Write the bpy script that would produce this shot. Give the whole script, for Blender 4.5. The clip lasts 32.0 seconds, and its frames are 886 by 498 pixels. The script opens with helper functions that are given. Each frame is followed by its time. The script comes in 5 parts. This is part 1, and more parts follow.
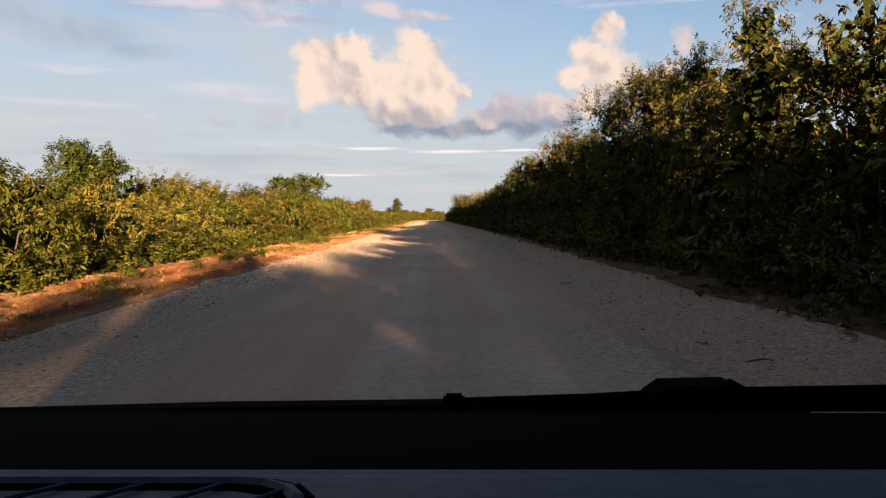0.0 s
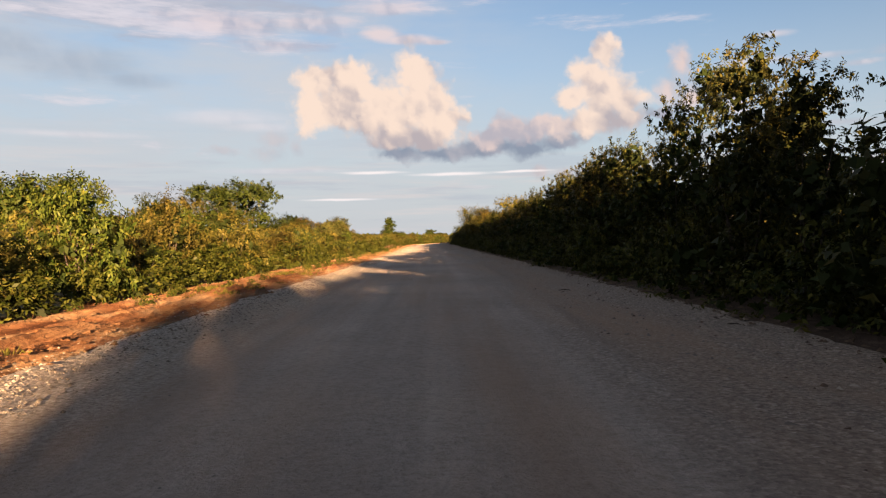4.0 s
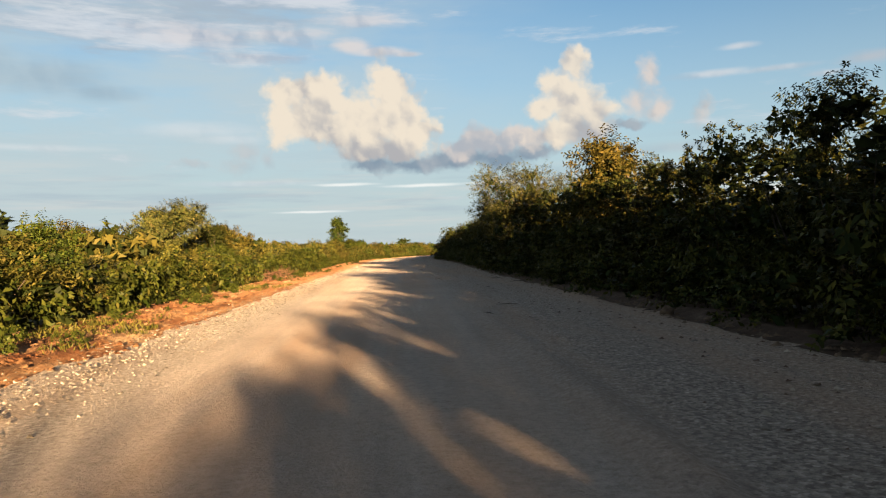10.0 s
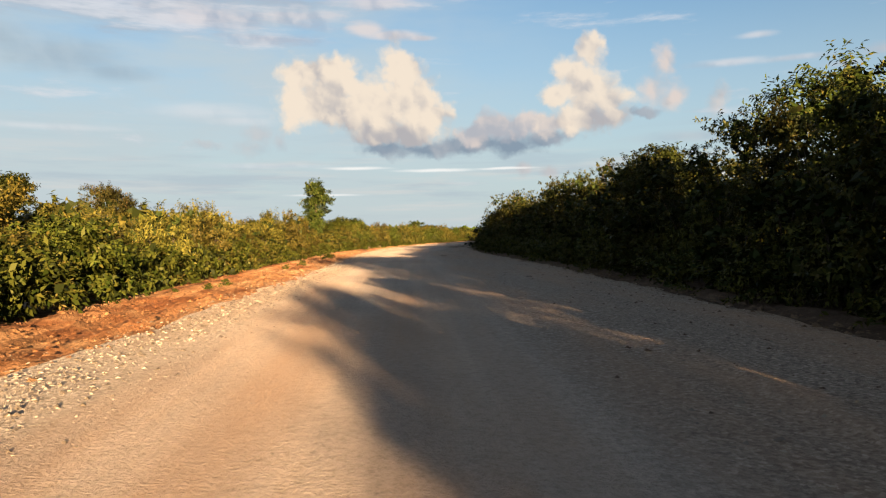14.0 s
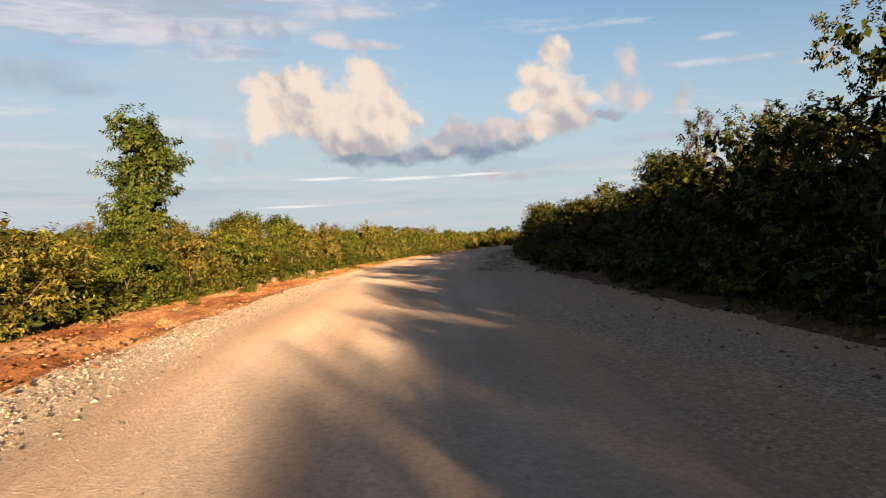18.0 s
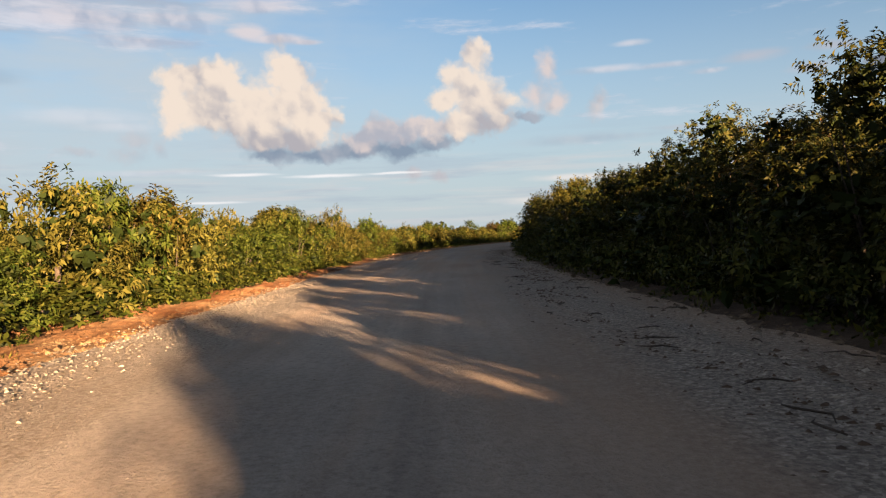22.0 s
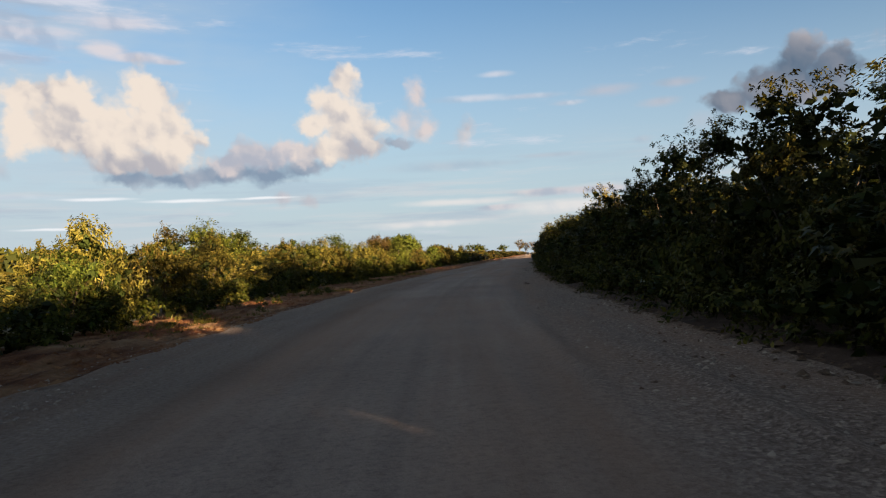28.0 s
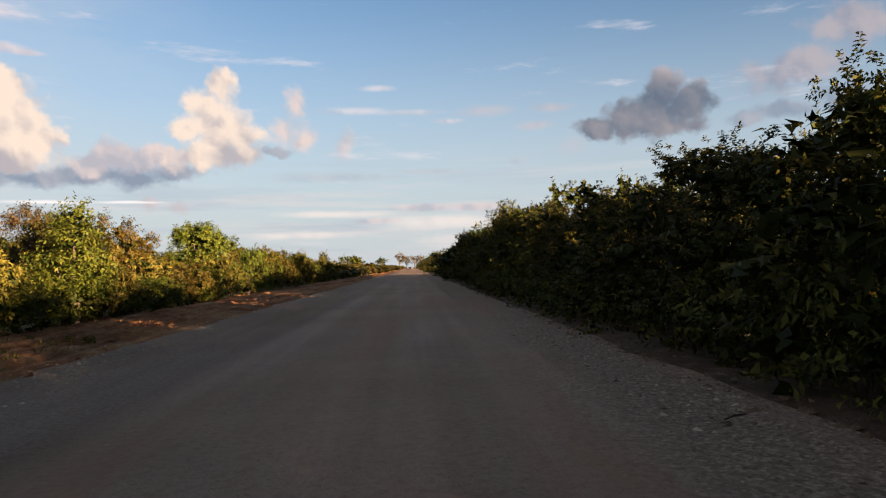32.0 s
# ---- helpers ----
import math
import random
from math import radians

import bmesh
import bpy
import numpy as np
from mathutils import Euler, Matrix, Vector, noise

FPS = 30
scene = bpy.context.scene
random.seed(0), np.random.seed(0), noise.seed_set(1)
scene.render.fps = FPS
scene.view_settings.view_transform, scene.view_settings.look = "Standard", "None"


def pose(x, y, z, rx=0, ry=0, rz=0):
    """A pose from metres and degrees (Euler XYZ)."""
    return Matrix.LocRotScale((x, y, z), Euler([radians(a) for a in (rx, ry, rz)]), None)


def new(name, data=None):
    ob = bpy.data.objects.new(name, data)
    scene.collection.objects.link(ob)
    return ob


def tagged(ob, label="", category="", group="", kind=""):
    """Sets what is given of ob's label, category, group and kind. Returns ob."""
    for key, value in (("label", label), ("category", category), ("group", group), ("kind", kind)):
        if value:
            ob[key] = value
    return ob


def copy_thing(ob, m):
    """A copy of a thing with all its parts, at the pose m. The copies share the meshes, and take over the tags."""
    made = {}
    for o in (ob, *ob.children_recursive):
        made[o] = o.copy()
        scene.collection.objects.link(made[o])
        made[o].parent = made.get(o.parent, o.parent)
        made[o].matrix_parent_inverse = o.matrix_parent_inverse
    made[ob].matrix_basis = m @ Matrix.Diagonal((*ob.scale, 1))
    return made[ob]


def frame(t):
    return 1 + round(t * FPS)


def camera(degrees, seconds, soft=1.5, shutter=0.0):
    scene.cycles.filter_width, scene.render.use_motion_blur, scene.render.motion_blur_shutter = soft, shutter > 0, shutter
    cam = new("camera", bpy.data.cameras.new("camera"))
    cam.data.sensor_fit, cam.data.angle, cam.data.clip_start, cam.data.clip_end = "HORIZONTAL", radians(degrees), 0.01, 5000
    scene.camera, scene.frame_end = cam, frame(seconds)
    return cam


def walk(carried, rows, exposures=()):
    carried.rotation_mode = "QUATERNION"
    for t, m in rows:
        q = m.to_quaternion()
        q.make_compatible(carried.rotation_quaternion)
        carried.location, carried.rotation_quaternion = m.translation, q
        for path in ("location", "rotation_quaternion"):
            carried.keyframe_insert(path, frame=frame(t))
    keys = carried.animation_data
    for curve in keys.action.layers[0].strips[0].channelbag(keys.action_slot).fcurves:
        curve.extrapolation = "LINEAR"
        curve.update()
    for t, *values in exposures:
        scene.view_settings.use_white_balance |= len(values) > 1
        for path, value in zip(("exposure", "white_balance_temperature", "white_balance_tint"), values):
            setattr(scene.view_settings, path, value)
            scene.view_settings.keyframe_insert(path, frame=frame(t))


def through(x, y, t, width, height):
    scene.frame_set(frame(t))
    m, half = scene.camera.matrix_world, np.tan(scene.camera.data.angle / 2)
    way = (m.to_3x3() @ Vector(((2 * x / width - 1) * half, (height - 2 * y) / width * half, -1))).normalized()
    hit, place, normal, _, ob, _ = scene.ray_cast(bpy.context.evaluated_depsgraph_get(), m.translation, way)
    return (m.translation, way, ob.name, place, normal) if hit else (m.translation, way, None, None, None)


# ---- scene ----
# ---- camera and its drive ----
EYE = 1.4
SPEED = 12.6
HEAD_T = [0, 4, 7, 9, 11, 12.5, 14, 15, 16, 17, 18, 19, 20, 21, 22, 23, 24, 25, 26, 27, 28, 29, 30, 31, 32, 34, 120]
HEAD_D = [-.4, -.6, -.9, -1.3, -1.8, -2.1, -2.1, -1.9, -1.6, -1.1, -.4, 1.2, 3.8, 6.2, 7.9, 9.0, 10.0, 11.4, 13.2, 15.4, 18,
          20.6, 23, 25, 26.2, 26.7, 26.7]

# rows: seconds, x, y, yaw, pitch, roll
ROWS = [
    (0.0, -0.00, 0.00, 0.00, -2.50, 0.00),
    (0.5, -0.05, 6.30, -0.66, -2.35, -0.71),
    (1.0, -0.09, 12.60, -0.52, -2.27, 0.14),
    (1.5, -0.14, 18.90, -0.23, -2.63, 2.28),
    (2.0, -0.20, 25.20, 0.74, -2.65, 0.71),
    (2.5, -0.25, 31.50, 1.29, -1.92, 1.73),
    (3.0, -0.31, 37.80, 0.81, -1.80, -0.20),
    (3.5, -0.38, 44.10, 2.62, -0.83, 0.40),
    (4.0, -0.44, 50.40, 0.17, -0.77, 1.23),
    (4.5, -0.51, 56.70, 0.46, -0.02, 0.97),
    (6.5, -0.84, 81.90, -0.20, -0.00, 0.26),
    (7.0, -0.94, 88.19, -1.41, -0.56, 0.15),
    (7.5, -1.04, 94.49, -0.75, -2.26, 2.38),
    (8.0, -1.16, 100.79, -1.45, -1.21, 1.94),
    (8.5, -1.28, 107.09, -2.34, 1.73, 0.99),
    (9.0, -1.42, 113.39, -1.53, 0.44, 3.12),
    (9.5, -1.57, 119.69, -1.92, 1.87, 2.17),
    (10.0, -1.74, 125.99, -1.90, 0.04, 1.85),
    (10.5, -1.91, 132.28, 0.41, -0.21, 3.31),
    (11.0, -2.10, 138.58, 0.08, -1.45, 2.32),
    (11.5, -2.31, 144.88, -0.42, -3.31, 3.35),
    (12.0, -2.52, 151.17, 1.24, -2.99, 4.50),
    (12.5, -2.75, 157.47, 0.13, -2.67, 1.99),
    (13.0, -2.98, 163.77, -0.98, -1.02, 3.05),
    (13.5, -3.21, 170.06, -0.33, -1.42, 1.58),
    (14.0, -3.44, 176.36, -1.08, -1.07, 0.80),
    (14.5, -3.66, 182.65, 0.93, 0.16, 0.25),
    (15.0, -3.87, 188.95, -2.01, 0.29, 0.66),
    (15.5, -4.07, 195.25, -3.38, -0.68, 1.01),
    (17.5, -4.65, 220.44, -4.75, -1.21, 1.40),
    (18.0, -4.71, 226.74, -3.26, -0.56, 2.72),
    (18.5, -4.71, 233.04, -4.68, -1.63, 1.98),
    (19.0, -4.61, 239.34, -5.48, -1.35, 2.42),
    (19.5, -4.40, 245.63, -5.03, -0.67, 2.09),
    (20.0, -4.06, 251.93, -6.79, -1.74, 3.25),
    (20.5, -3.57, 258.21, -6.63, -1.25, 0.94),
    (21.0, -2.96, 264.48, -8.35, -1.74, 2.12),
    (21.5, -2.24, 270.73, -10.21, -1.29, 3.60),
    (22.0, -1.42, 276.98, -9.44, -0.93, 2.28),
    (22.5, -0.52, 283.22, -9.95, 0.22, 1.93),
    (23.0, 0.43, 289.44, -12.43, 0.95, 2.37),
    (23.5, 1.44, 295.66, -12.28, 2.40, 5.35),
    (24.0, 2.51, 301.87, -15.15, 0.97, 5.94),
    (24.5, 3.65, 308.07, -15.45, 3.25, 0.86),
    (25.0, 4.86, 314.25, -13.32, 2.14, 2.36),
    (25.5, 6.16, 320.42, -16.17, 1.83, -0.04),
    (26.0, 7.55, 326.56, -17.64, 0.91, 1.42),
    (26.5, 9.05, 332.68, -18.60, 1.62, 2.76),
    (28.5, 16.31, 356.80, -20.18, 0.40, 2.86),
    (29.0, 18.46, 362.72, -22.63, 1.02, 3.64),
    (29.5, 20.74, 368.60, -24.81, 0.90, 3.12),
    (30.0, 23.14, 374.42, -21.64, 1.94, 1.18),
    (30.5, 25.65, 380.20, -25.76, 1.57, 0.94),
    (31.0, 28.26, 385.93, -27.19, 0.36, 2.05),
    (31.5, 30.95, 391.63, -29.54, 0.39, 1.84),
    (32.0, 33.70, 397.30, -28.99, 1.35, 1.34),
]
cam = camera(62.0, 32.0, 1.2, 0.0)
STOPS, SKY = 3.4, 0.0182
# the phone's drift: seconds, stops, kelvin, tint
LOOK = [(0.0, 0.05, 6700, 20), (8.0, 0, 6700, 20), (9.0, 0, 6500, 10), (10.0, 0, 6300, 6), (11.0, -0.1, 6100, 5), (12.0, 0, 6350, 10), (13.0, 0, 6600, 14), (15.0, 0.05, 6200, 4), (17.5, 0, 6450, 13), (18.0, 0, 6450, 13), (19.0, 0, 6300, 10), (20.0, -0.05, 5850, 2), (21.0, 0, 6000, 6), (22.0, 0, 6300, 13), (23.0, 0, 6300, 10), (24.0, 0, 5700, 3), (25.0, 0.15, 5900, 4), (26.0, 0, 5900, 5), (29.0, 0, 6200, 13), (30.0, 0.25, 6200, 11), (31.0, 0, 6200, 12), (32.0, 0.1, 6600, 17)]
EXPOSURES = [(t, STOPS + e, k, q) for t, e, k, q in LOOK]
walk(cam, [(t, pose(x, y, EYE, 90 + pitch, roll, yaw)) for t, x, y, yaw, pitch, roll in ROWS], EXPOSURES)

# ---- world and sun ----
SUN_EL, SUN_AZ = 6.9, 164.6   # azimuth clockwise from +y, where the sun stands
world = bpy.data.worlds.new("sky")
scene.world = world
world.use_nodes = True
wt = world.node_tree
wt.nodes.clear()


def wnode(kind, **kw):
    nd = wt.nodes.new(kind)
    for k, v in kw.items():
        nd.inputs[k].default_value = v
    return nd


def wmath(op, a, b=None, c=None):
    nd = wt.nodes.new("ShaderNodeMath")
    nd.operation = op
    for i, v in enumerate((a, b, c)):
        if v is None:
            continue
        if isinstance(v, (int, float)):
            nd.inputs[i].default_value = v
        else:
            wt.links.new(v, nd.inputs[i])
    return nd.outputs[0]


def wvec(op, a, b):
    nd = wt.nodes.new("ShaderNodeVectorMath")
    nd.operation = op
    for i, v in enumerate((a, b)):
        if isinstance(v, tuple):
            nd.inputs[i].default_value = v
        else:
            wt.links.new(v, nd.inputs[i])
    return nd.outputs[1] if op == 'LENGTH' else nd.outputs[0]


def wrange(v, a, b, c=0.0, d=1.0):
    nd = wt.nodes.new("ShaderNodeMapRange")
    nd.interpolation_type = 'SMOOTHSTEP'
    for i, q in enumerate((a, b, c, d)):
        nd.inputs[1 + i].default_value = q
    wt.links.new(v, nd.inputs[0])
    return nd.outputs[0]


def wnoise(vec, scale, detail, rough=0.55):
    nd = wnode("ShaderNodeTexNoise", Scale=scale, Detail=detail, Roughness=rough)
    wt.links.new(vec, nd.inputs["Vector"])
    return nd.outputs[0]


def wmix(fac, a, b):
    nd = wt.nodes.new("ShaderNodeMix")
    nd.data_type = 'RGBA'
    for sock, val in ((nd.inputs[0], fac), (nd.inputs[6], a), (nd.inputs[7], b)):
        if isinstance(val, (int, float)):
            sock.default_value = val
        elif isinstance(val, tuple):
            sock.default_value = (*val, 1.0)
        else:
            wt.links.new(val, sock)
    return nd.outputs[2]


sky_tex = wnode("ShaderNodeTexSky")
sky_tex.sky_type = 'NISHITA'
sky_tex.sun_disc = False
sky_tex.sun_elevation, sky_tex.sun_rotation = radians(SUN_EL), radians(SUN_AZ)
sky_tex.ozone_density = 2.5
sky_tex.dust_density = 0.4
sky_rgb = wvec('MULTIPLY', sky_tex.outputs[0], (SKY, SKY, SKY))

tc = wnode("ShaderNodeTexCoord")
sp = wnode("ShaderNodeSeparateXYZ")
wt.links.new(tc.outputs["Generated"], sp.inputs[0])
azim = wmath('MULTIPLY', wmath('ARCTAN2', sp.outputs[0], sp.outputs[1]), 57.29578)
elev = wmath('MULTIPLY', wmath('ARCSINE', sp.outputs[2]), 57.29578)
cmb = wnode("ShaderNodeCombineXYZ")
wt.links.new(azim, cmb.inputs[0])
wt.links.new(elev, cmb.inputs[1])
ang = cmb.outputs[0]
# billows: the sky's coordinates are pushed about at two scales, so that outlines swell and curl
def wcolour(vec, scale, detail):
    nd = wnode("ShaderNodeTexNoise", Scale=scale, Detail=detail, Roughness=0.55)
    wt.links.new(vec, nd.inputs["Vector"])
    return wvec('SUBTRACT', nd.outputs[1], (0.5, 0.5, 0.5))


def wcells(vec, scale):
    nd = wnode("ShaderNodeTexVoronoi", Scale=scale)
    nd.voronoi_dimensions, nd.feature = '2D', 'SMOOTH_F1'
    nd.inputs["Smoothness"].default_value = 0.35
    wt.links.new(vec, nd.inputs["Vector"])
    return nd.outputs["Distance"]


curl = wvec('ADD', ang, wvec('MULTIPLY', wcolour(ang, 0.42, 3.0), (1.5, 1.2, 0.0)))
curl = wvec('ADD', curl, wvec('MULTIPLY', wcolour(ang, 1.6, 3.0), (0.62, 0.55, 0.0)))
TOWARDS = (0.38, 0.2, 0.0)
puff1, puff2 = wcells(curl, 0.62), wcells(wvec('ADD', curl, TOWARDS), 0.62)
small1, small2 = wcells(curl, 1.7), wcells(wvec('ADD', curl, (0.15, 0.1, 0.0)), 1.7)
rel1 = wnoise(ang, 0.22, 2.5, 0.45)
rel2 = wnoise(wvec('ADD', ang, (0.9, 0.7, 0.0)), 0.22, 2.5, 0.45)
bil = wnoise(ang, 0.55, 6.0, 0.58)
RELIEF = wmath('ADD', wmath('ADD', wmath('MULTIPLY', wmath('SUBTRACT', puff2, puff1), 0.6), wmath('MULTIPLY', wmath('SUBTRACT', small2, small1), 0.16)),
               wmath('MULTIPLY', wmath('SUBTRACT', rel1, rel2), 2.6))
SWELL = wmath('ADD', wmath('MULTIPLY', wmath('SUBTRACT', 0.42, puff1), 0.5), wmath('MULTIPLY', wmath('SUBTRACT', 0.4, small1), 0.16))


# thin clouds are drawn out sideways instead
drawn = wvec('ADD', ang, wvec('MULTIPLY', wcolour(wvec('MULTIPLY', ang, (0.5, 1.0, 1.0)), 0.6, 3.0), (1.5, 0.22, 0.0)))
comb = wnoise(wvec('MULTIPLY', ang, (0.3, 1.6, 0.0)), 1.0, 6.0, 0.6)


def heap(lobes, soft, rough, flat):
    """A heaped cloud: lobes (azimuth, elevation, half width, half height) run together."""
    field = None
    for a, e, ra, re in lobes:
        d = wvec('LENGTH', wvec('MULTIPLY', wvec('SUBTRACT', drawn if flat else curl, (a, e, 0.0)), (0.78 / ra, 0.78 / re, 0.0)), (0.0, 0.0, 0.0))
        v = wmath('SUBTRACT', 1.0, d)
        field = v if field is None else wmath('SMOOTH_MAX', field, v, 0.3)
    rag = wmath('MULTIPLY', wmath('SUBTRACT', comb if flat else bil, 0.5), rough)
    rag = rag if flat else wmath('ADD', rag, SWELL)
    field = wmath('ADD', field, rag)
    return wrange(field, 0.0, soft)


K = 1.03 / 2 ** STOPS
LIT, WARM, SHADE, BASE = (0.89 * K, 0.75 * K, 0.605 * K), (0.80 * K, 0.64 * K, 0.55 * K), (0.40 * K, 0.42 * K, 0.46 * K), (0.225 * K, 0.29 * K, 0.37 * K)
MID = (0.45 * K, 0.425 * K, 0.435 * K)
PINK = (0.60 * K, 0.52 * K, 0.51 * K)

# haze that whitens the sky towards the horizon
rgb = wmix(wmath('MULTIPLY', wrange(elev, 22.0, 0.0), 0.9), sky_rgb, (0.5 * K, 0.58 * K, 0.62 * K))
# a milky veil over the sky on the left, thinning out ahead
veil = wnoise(wvec('MULTIPLY', wvec('ADD', ang, (7.0, 3.0, 0.0)), (0.035, 0.12, 0.0)), 1.0, 5.0, 0.6)
win = wmath('MULTIPLY', wrange(azim, 8.0, -24.0), wrange(elev, 3.0, 13.0))
rgb = wmix(wmath('MULTIPLY', wmath('MULTIPLY', wrange(veil, 0.28, 0.6), wrange(azim, 18.0, -16.0)), 0.8), rgb, (0.53 * K, 0.595 * K, 0.62 * K))
# ragged sheets, long and flat: white with grey bellies
st1 = wnoise(wvec('MULTIPLY', wvec('ADD', ang, wvec('MULTIPLY', wcolour(ang, 0.3, 3.0), (2.0, 0.5, 0.0))), (0.06, 0.36, 0.0)), 1.0, 8.0, 0.64)
st1b = wnoise(wvec('MULTIPLY', wvec('ADD', ang, (3.0, 1.1, 0.0)), (0.06, 0.36, 0.0)), 1.0, 5.0, 0.6)
high = wmath('MULTIPLY', win, wrange(elev, 12.6, 16.5))
thin = wmath('MULTIPLY', wrange(wmath('ADD', st1, wmath('MULTIPLY', high, 0.24)), 0.56, 0.74), 0.75)
belly = wmix(wrange(wmath('ADD', wmath('SUBTRACT', st1b, st1), 0.5), 0.36, 0.6), (0.74 * K, 0.72 * K, 0.74 * K), (0.40 * K, 0.45 * K, 0.52 * K))
rgb = wmix(thin, rgb, belly)
st2 = wnoise(wvec('MULTIPLY', wvec('ADD', ang, (40.0, 9.0, 0.0)), (0.06, 0.9, 0.0)), 1.0, 6.0, 0.6)
low = wmath('MULTIPLY', wrange(elev, 10.0, 4.0), wrange(elev, 0.0, 1.5))
rgb = wmix(wmath('MULTIPLY', wmath('MULTIPLY', wrange(st2, 0.48, 0.68), low), 0.55), rgb, (0.68 * K, 0.65 * K, 0.62 * K))
st3 = wnoise(wvec('MULTIPLY', wvec('ADD', ang, (11.0, 90.0, 0.0)), (0.07, 0.8, 0.0)), 1.0, 6.0, 0.6)
rgb = wmix(wmath('MULTIPLY', wmath('MULTIPLY', wrange(st3, 0.48, 0.68), low), 0.5), rgb, (0.40 * K, 0.47 * K, 0.54 * K))


def paint(rgb, lobes, soft=0.22, rough=0.5, strength=1.0, floor=7.0, top=13.0, lit=LIT, shade=MID, deep=1.0, flat=False):
    """Lays a heaped cloud over the sky: relief lit from behind the viewer's right, greyer towards its flat base."""
    mask = heap(lobes, soft, rough, flat)
    lightness = wmath('ADD', wmath('MULTIPLY', RELIEF, deep), wrange(elev, floor, top, 0.34, 0.86))
    col = wmix(wrange(lightness, 0.12, 0.95), shade, lit)
    return wmix(wmath('MULTIPLY', mask, strength), rgb, col)


# long grey streak high to the left, sinking to the right
rgb = paint(rgb, [(-31.0, 13.4, 4.0, 1.3), (-26.0, 12.6, 4.6, 1.4), (-22.6, 11.7, 3.2, 0.7)], 0.9, 0.5, 0.62, 9.0, 22.0, (0.42 * K, 0.50 * K, 0.56 * K), (0.33 * K, 0.42 * K, 0.5 * K), flat=True)
# grey sheets with lit edges at the top, and the warm bar that ends them
rgb = paint(rgb, [(-16.0, 16.0, 6.0, 0.9), (-9.5, 16.2, 4.0, 0.8), (-12.0, 14.6, 4.5, 0.45), (-4.0, 17.4, 4.0, 0.6)], 0.9, 1.4, 0.7, 14.4, 18.0, (0.72 * K, 0.66 * K, 0.66 * K), (0.42 * K, 0.45 * K, 0.53 * K), 1.4, flat=True)
rgb = paint(rgb, [(-4.6, 15.5, 1.6, 0.6), (-2.6, 15.1, 2.4, 0.42), (-0.6, 14.9, 1.4, 0.24)], 0.7, 0.6, 0.8, 14.0, 16.0, (0.78 * K, 0.68 * K, 0.64 * K), (0.55 * K, 0.53 * K, 0.56 * K), flat=True)
# grey bases first, then the sunlit heaps over them
rgb = paint(rgb, [(-3.2, 6.8, 2.3, 0.7), (-0.4, 6.7, 3.0, 0.8), (2.4, 6.9, 2.2, 0.7)], 0.7, 0.5, 0.92, 6.3, 13.0, SHADE, BASE)
rgb = paint(rgb, [(4.6, 7.0, 1.9, 0.8), (6.8, 6.8, 2.2, 0.95), (9.2, 7.3, 2.4, 0.6)], 0.7, 0.5, 0.92, 6.3, 13.0, SHADE, BASE)
rgb = paint(rgb, [(-9.4, 12.0, 1.8, 1.5), (-6.9, 12.2, 1.7, 1.5), (-9.7, 9.9, 1.8, 1.7), (-7.6, 10.4, 1.9, 1.7), (-5.6, 9.4, 2.0, 1.6), (-2.2, 12.6, 1.45, 1.8), (-4.9, 10.7, 1.7, 1.3),
                  (-1.8, 10.8, 2.3, 2.1), (-3.9, 9.6, 2.3, 1.8), (-0.2, 9.3, 1.9, 1.8), (-1.2, 8.0, 2.6, 1.0), (-3.6, 8.1, 2.1, 1.0)], 0.5, 0.7, 0.97, 6.6, 10.5)
rgb = paint(rgb, [(5.2, 8.4, 1.6, 1.2), (7.4, 8.6, 2.0, 1.1), (3.8, 7.7, 1.5, 0.8), (9.2, 8.4, 1.8, 0.9)], 0.6, 0.6, 0.92, 6.6, 11.5, (0.74 * K, 0.63 * K, 0.57 * K), (0.44 * K, 0.44 * K, 0.48 * K))
rgb = paint(rgb, [(11.5, 12.1, 1.8, 1.4), (12.6, 13.3, 1.1, 1.7), (12.1, 10.6, 2.3, 1.8), (13.6, 10.1, 1.9, 1.5), (9.9, 10.4, 1.1, 1.1), (11.6, 8.6, 3.0, 1.2), (14.2, 8.6, 1.5, 0.9)],
            0.62, 0.8, 0.95, 6.8, 11.5)
rgb = paint(rgb, [(17.9, 12.7, 0.8, 1.1), (17.2, 10.6, 1.1, 1.5), (18.6, 9.9, 1.2, 1.2), (21.8, 9.6, 1.1, 1.1)], 1.0, 1.0, 0.78, 6.0, 13.0, WARM)
rgb = paint(rgb, [(16.3, 8.8, 1.2, 0.42)], 0.6, 0.4, 0.85, 5.0, 14.0, SHADE, BASE)
# torn scraps and veils low on the left, and two pale scraps under the bases
rgb = paint(rgb, [(-13.0, 7.9, 1.2, 0.7), (-13.6, 6.7, 1.4, 0.7), (-16.8, 6.9, 1.3, 0.4), (-11.2, 7.2, 0.5, 0.7)], 0.9, 0.8, 0.5, 5.0, 9.0, (0.6 * K, 0.55 * K, 0.54 * K), (0.44 * K, 0.46 * K, 0.5 * K))
rgb = paint(rgb, [(7.3, 4.9, 0.7, 0.6), (9.4, 4.8, 0.7, 0.6)], 0.9, 0.6, 0.6, 2.0, 6.0, PINK)
rgb = paint(rgb, [(-16.5, 9.3, 5.0, 0.7), (-14.0, 8.7, 3.0, 0.5), (-27.5, 7.8, 5.5, 0.3), (-13.0, 5.4, 6.0, 0.25)], 1.0, 0.7, 0.5, 2.0, 10.0, (0.74 * K, 0.74 * K, 0.75 * K), (0.6 * K, 0.63 * K, 0.67 * K), flat=True)
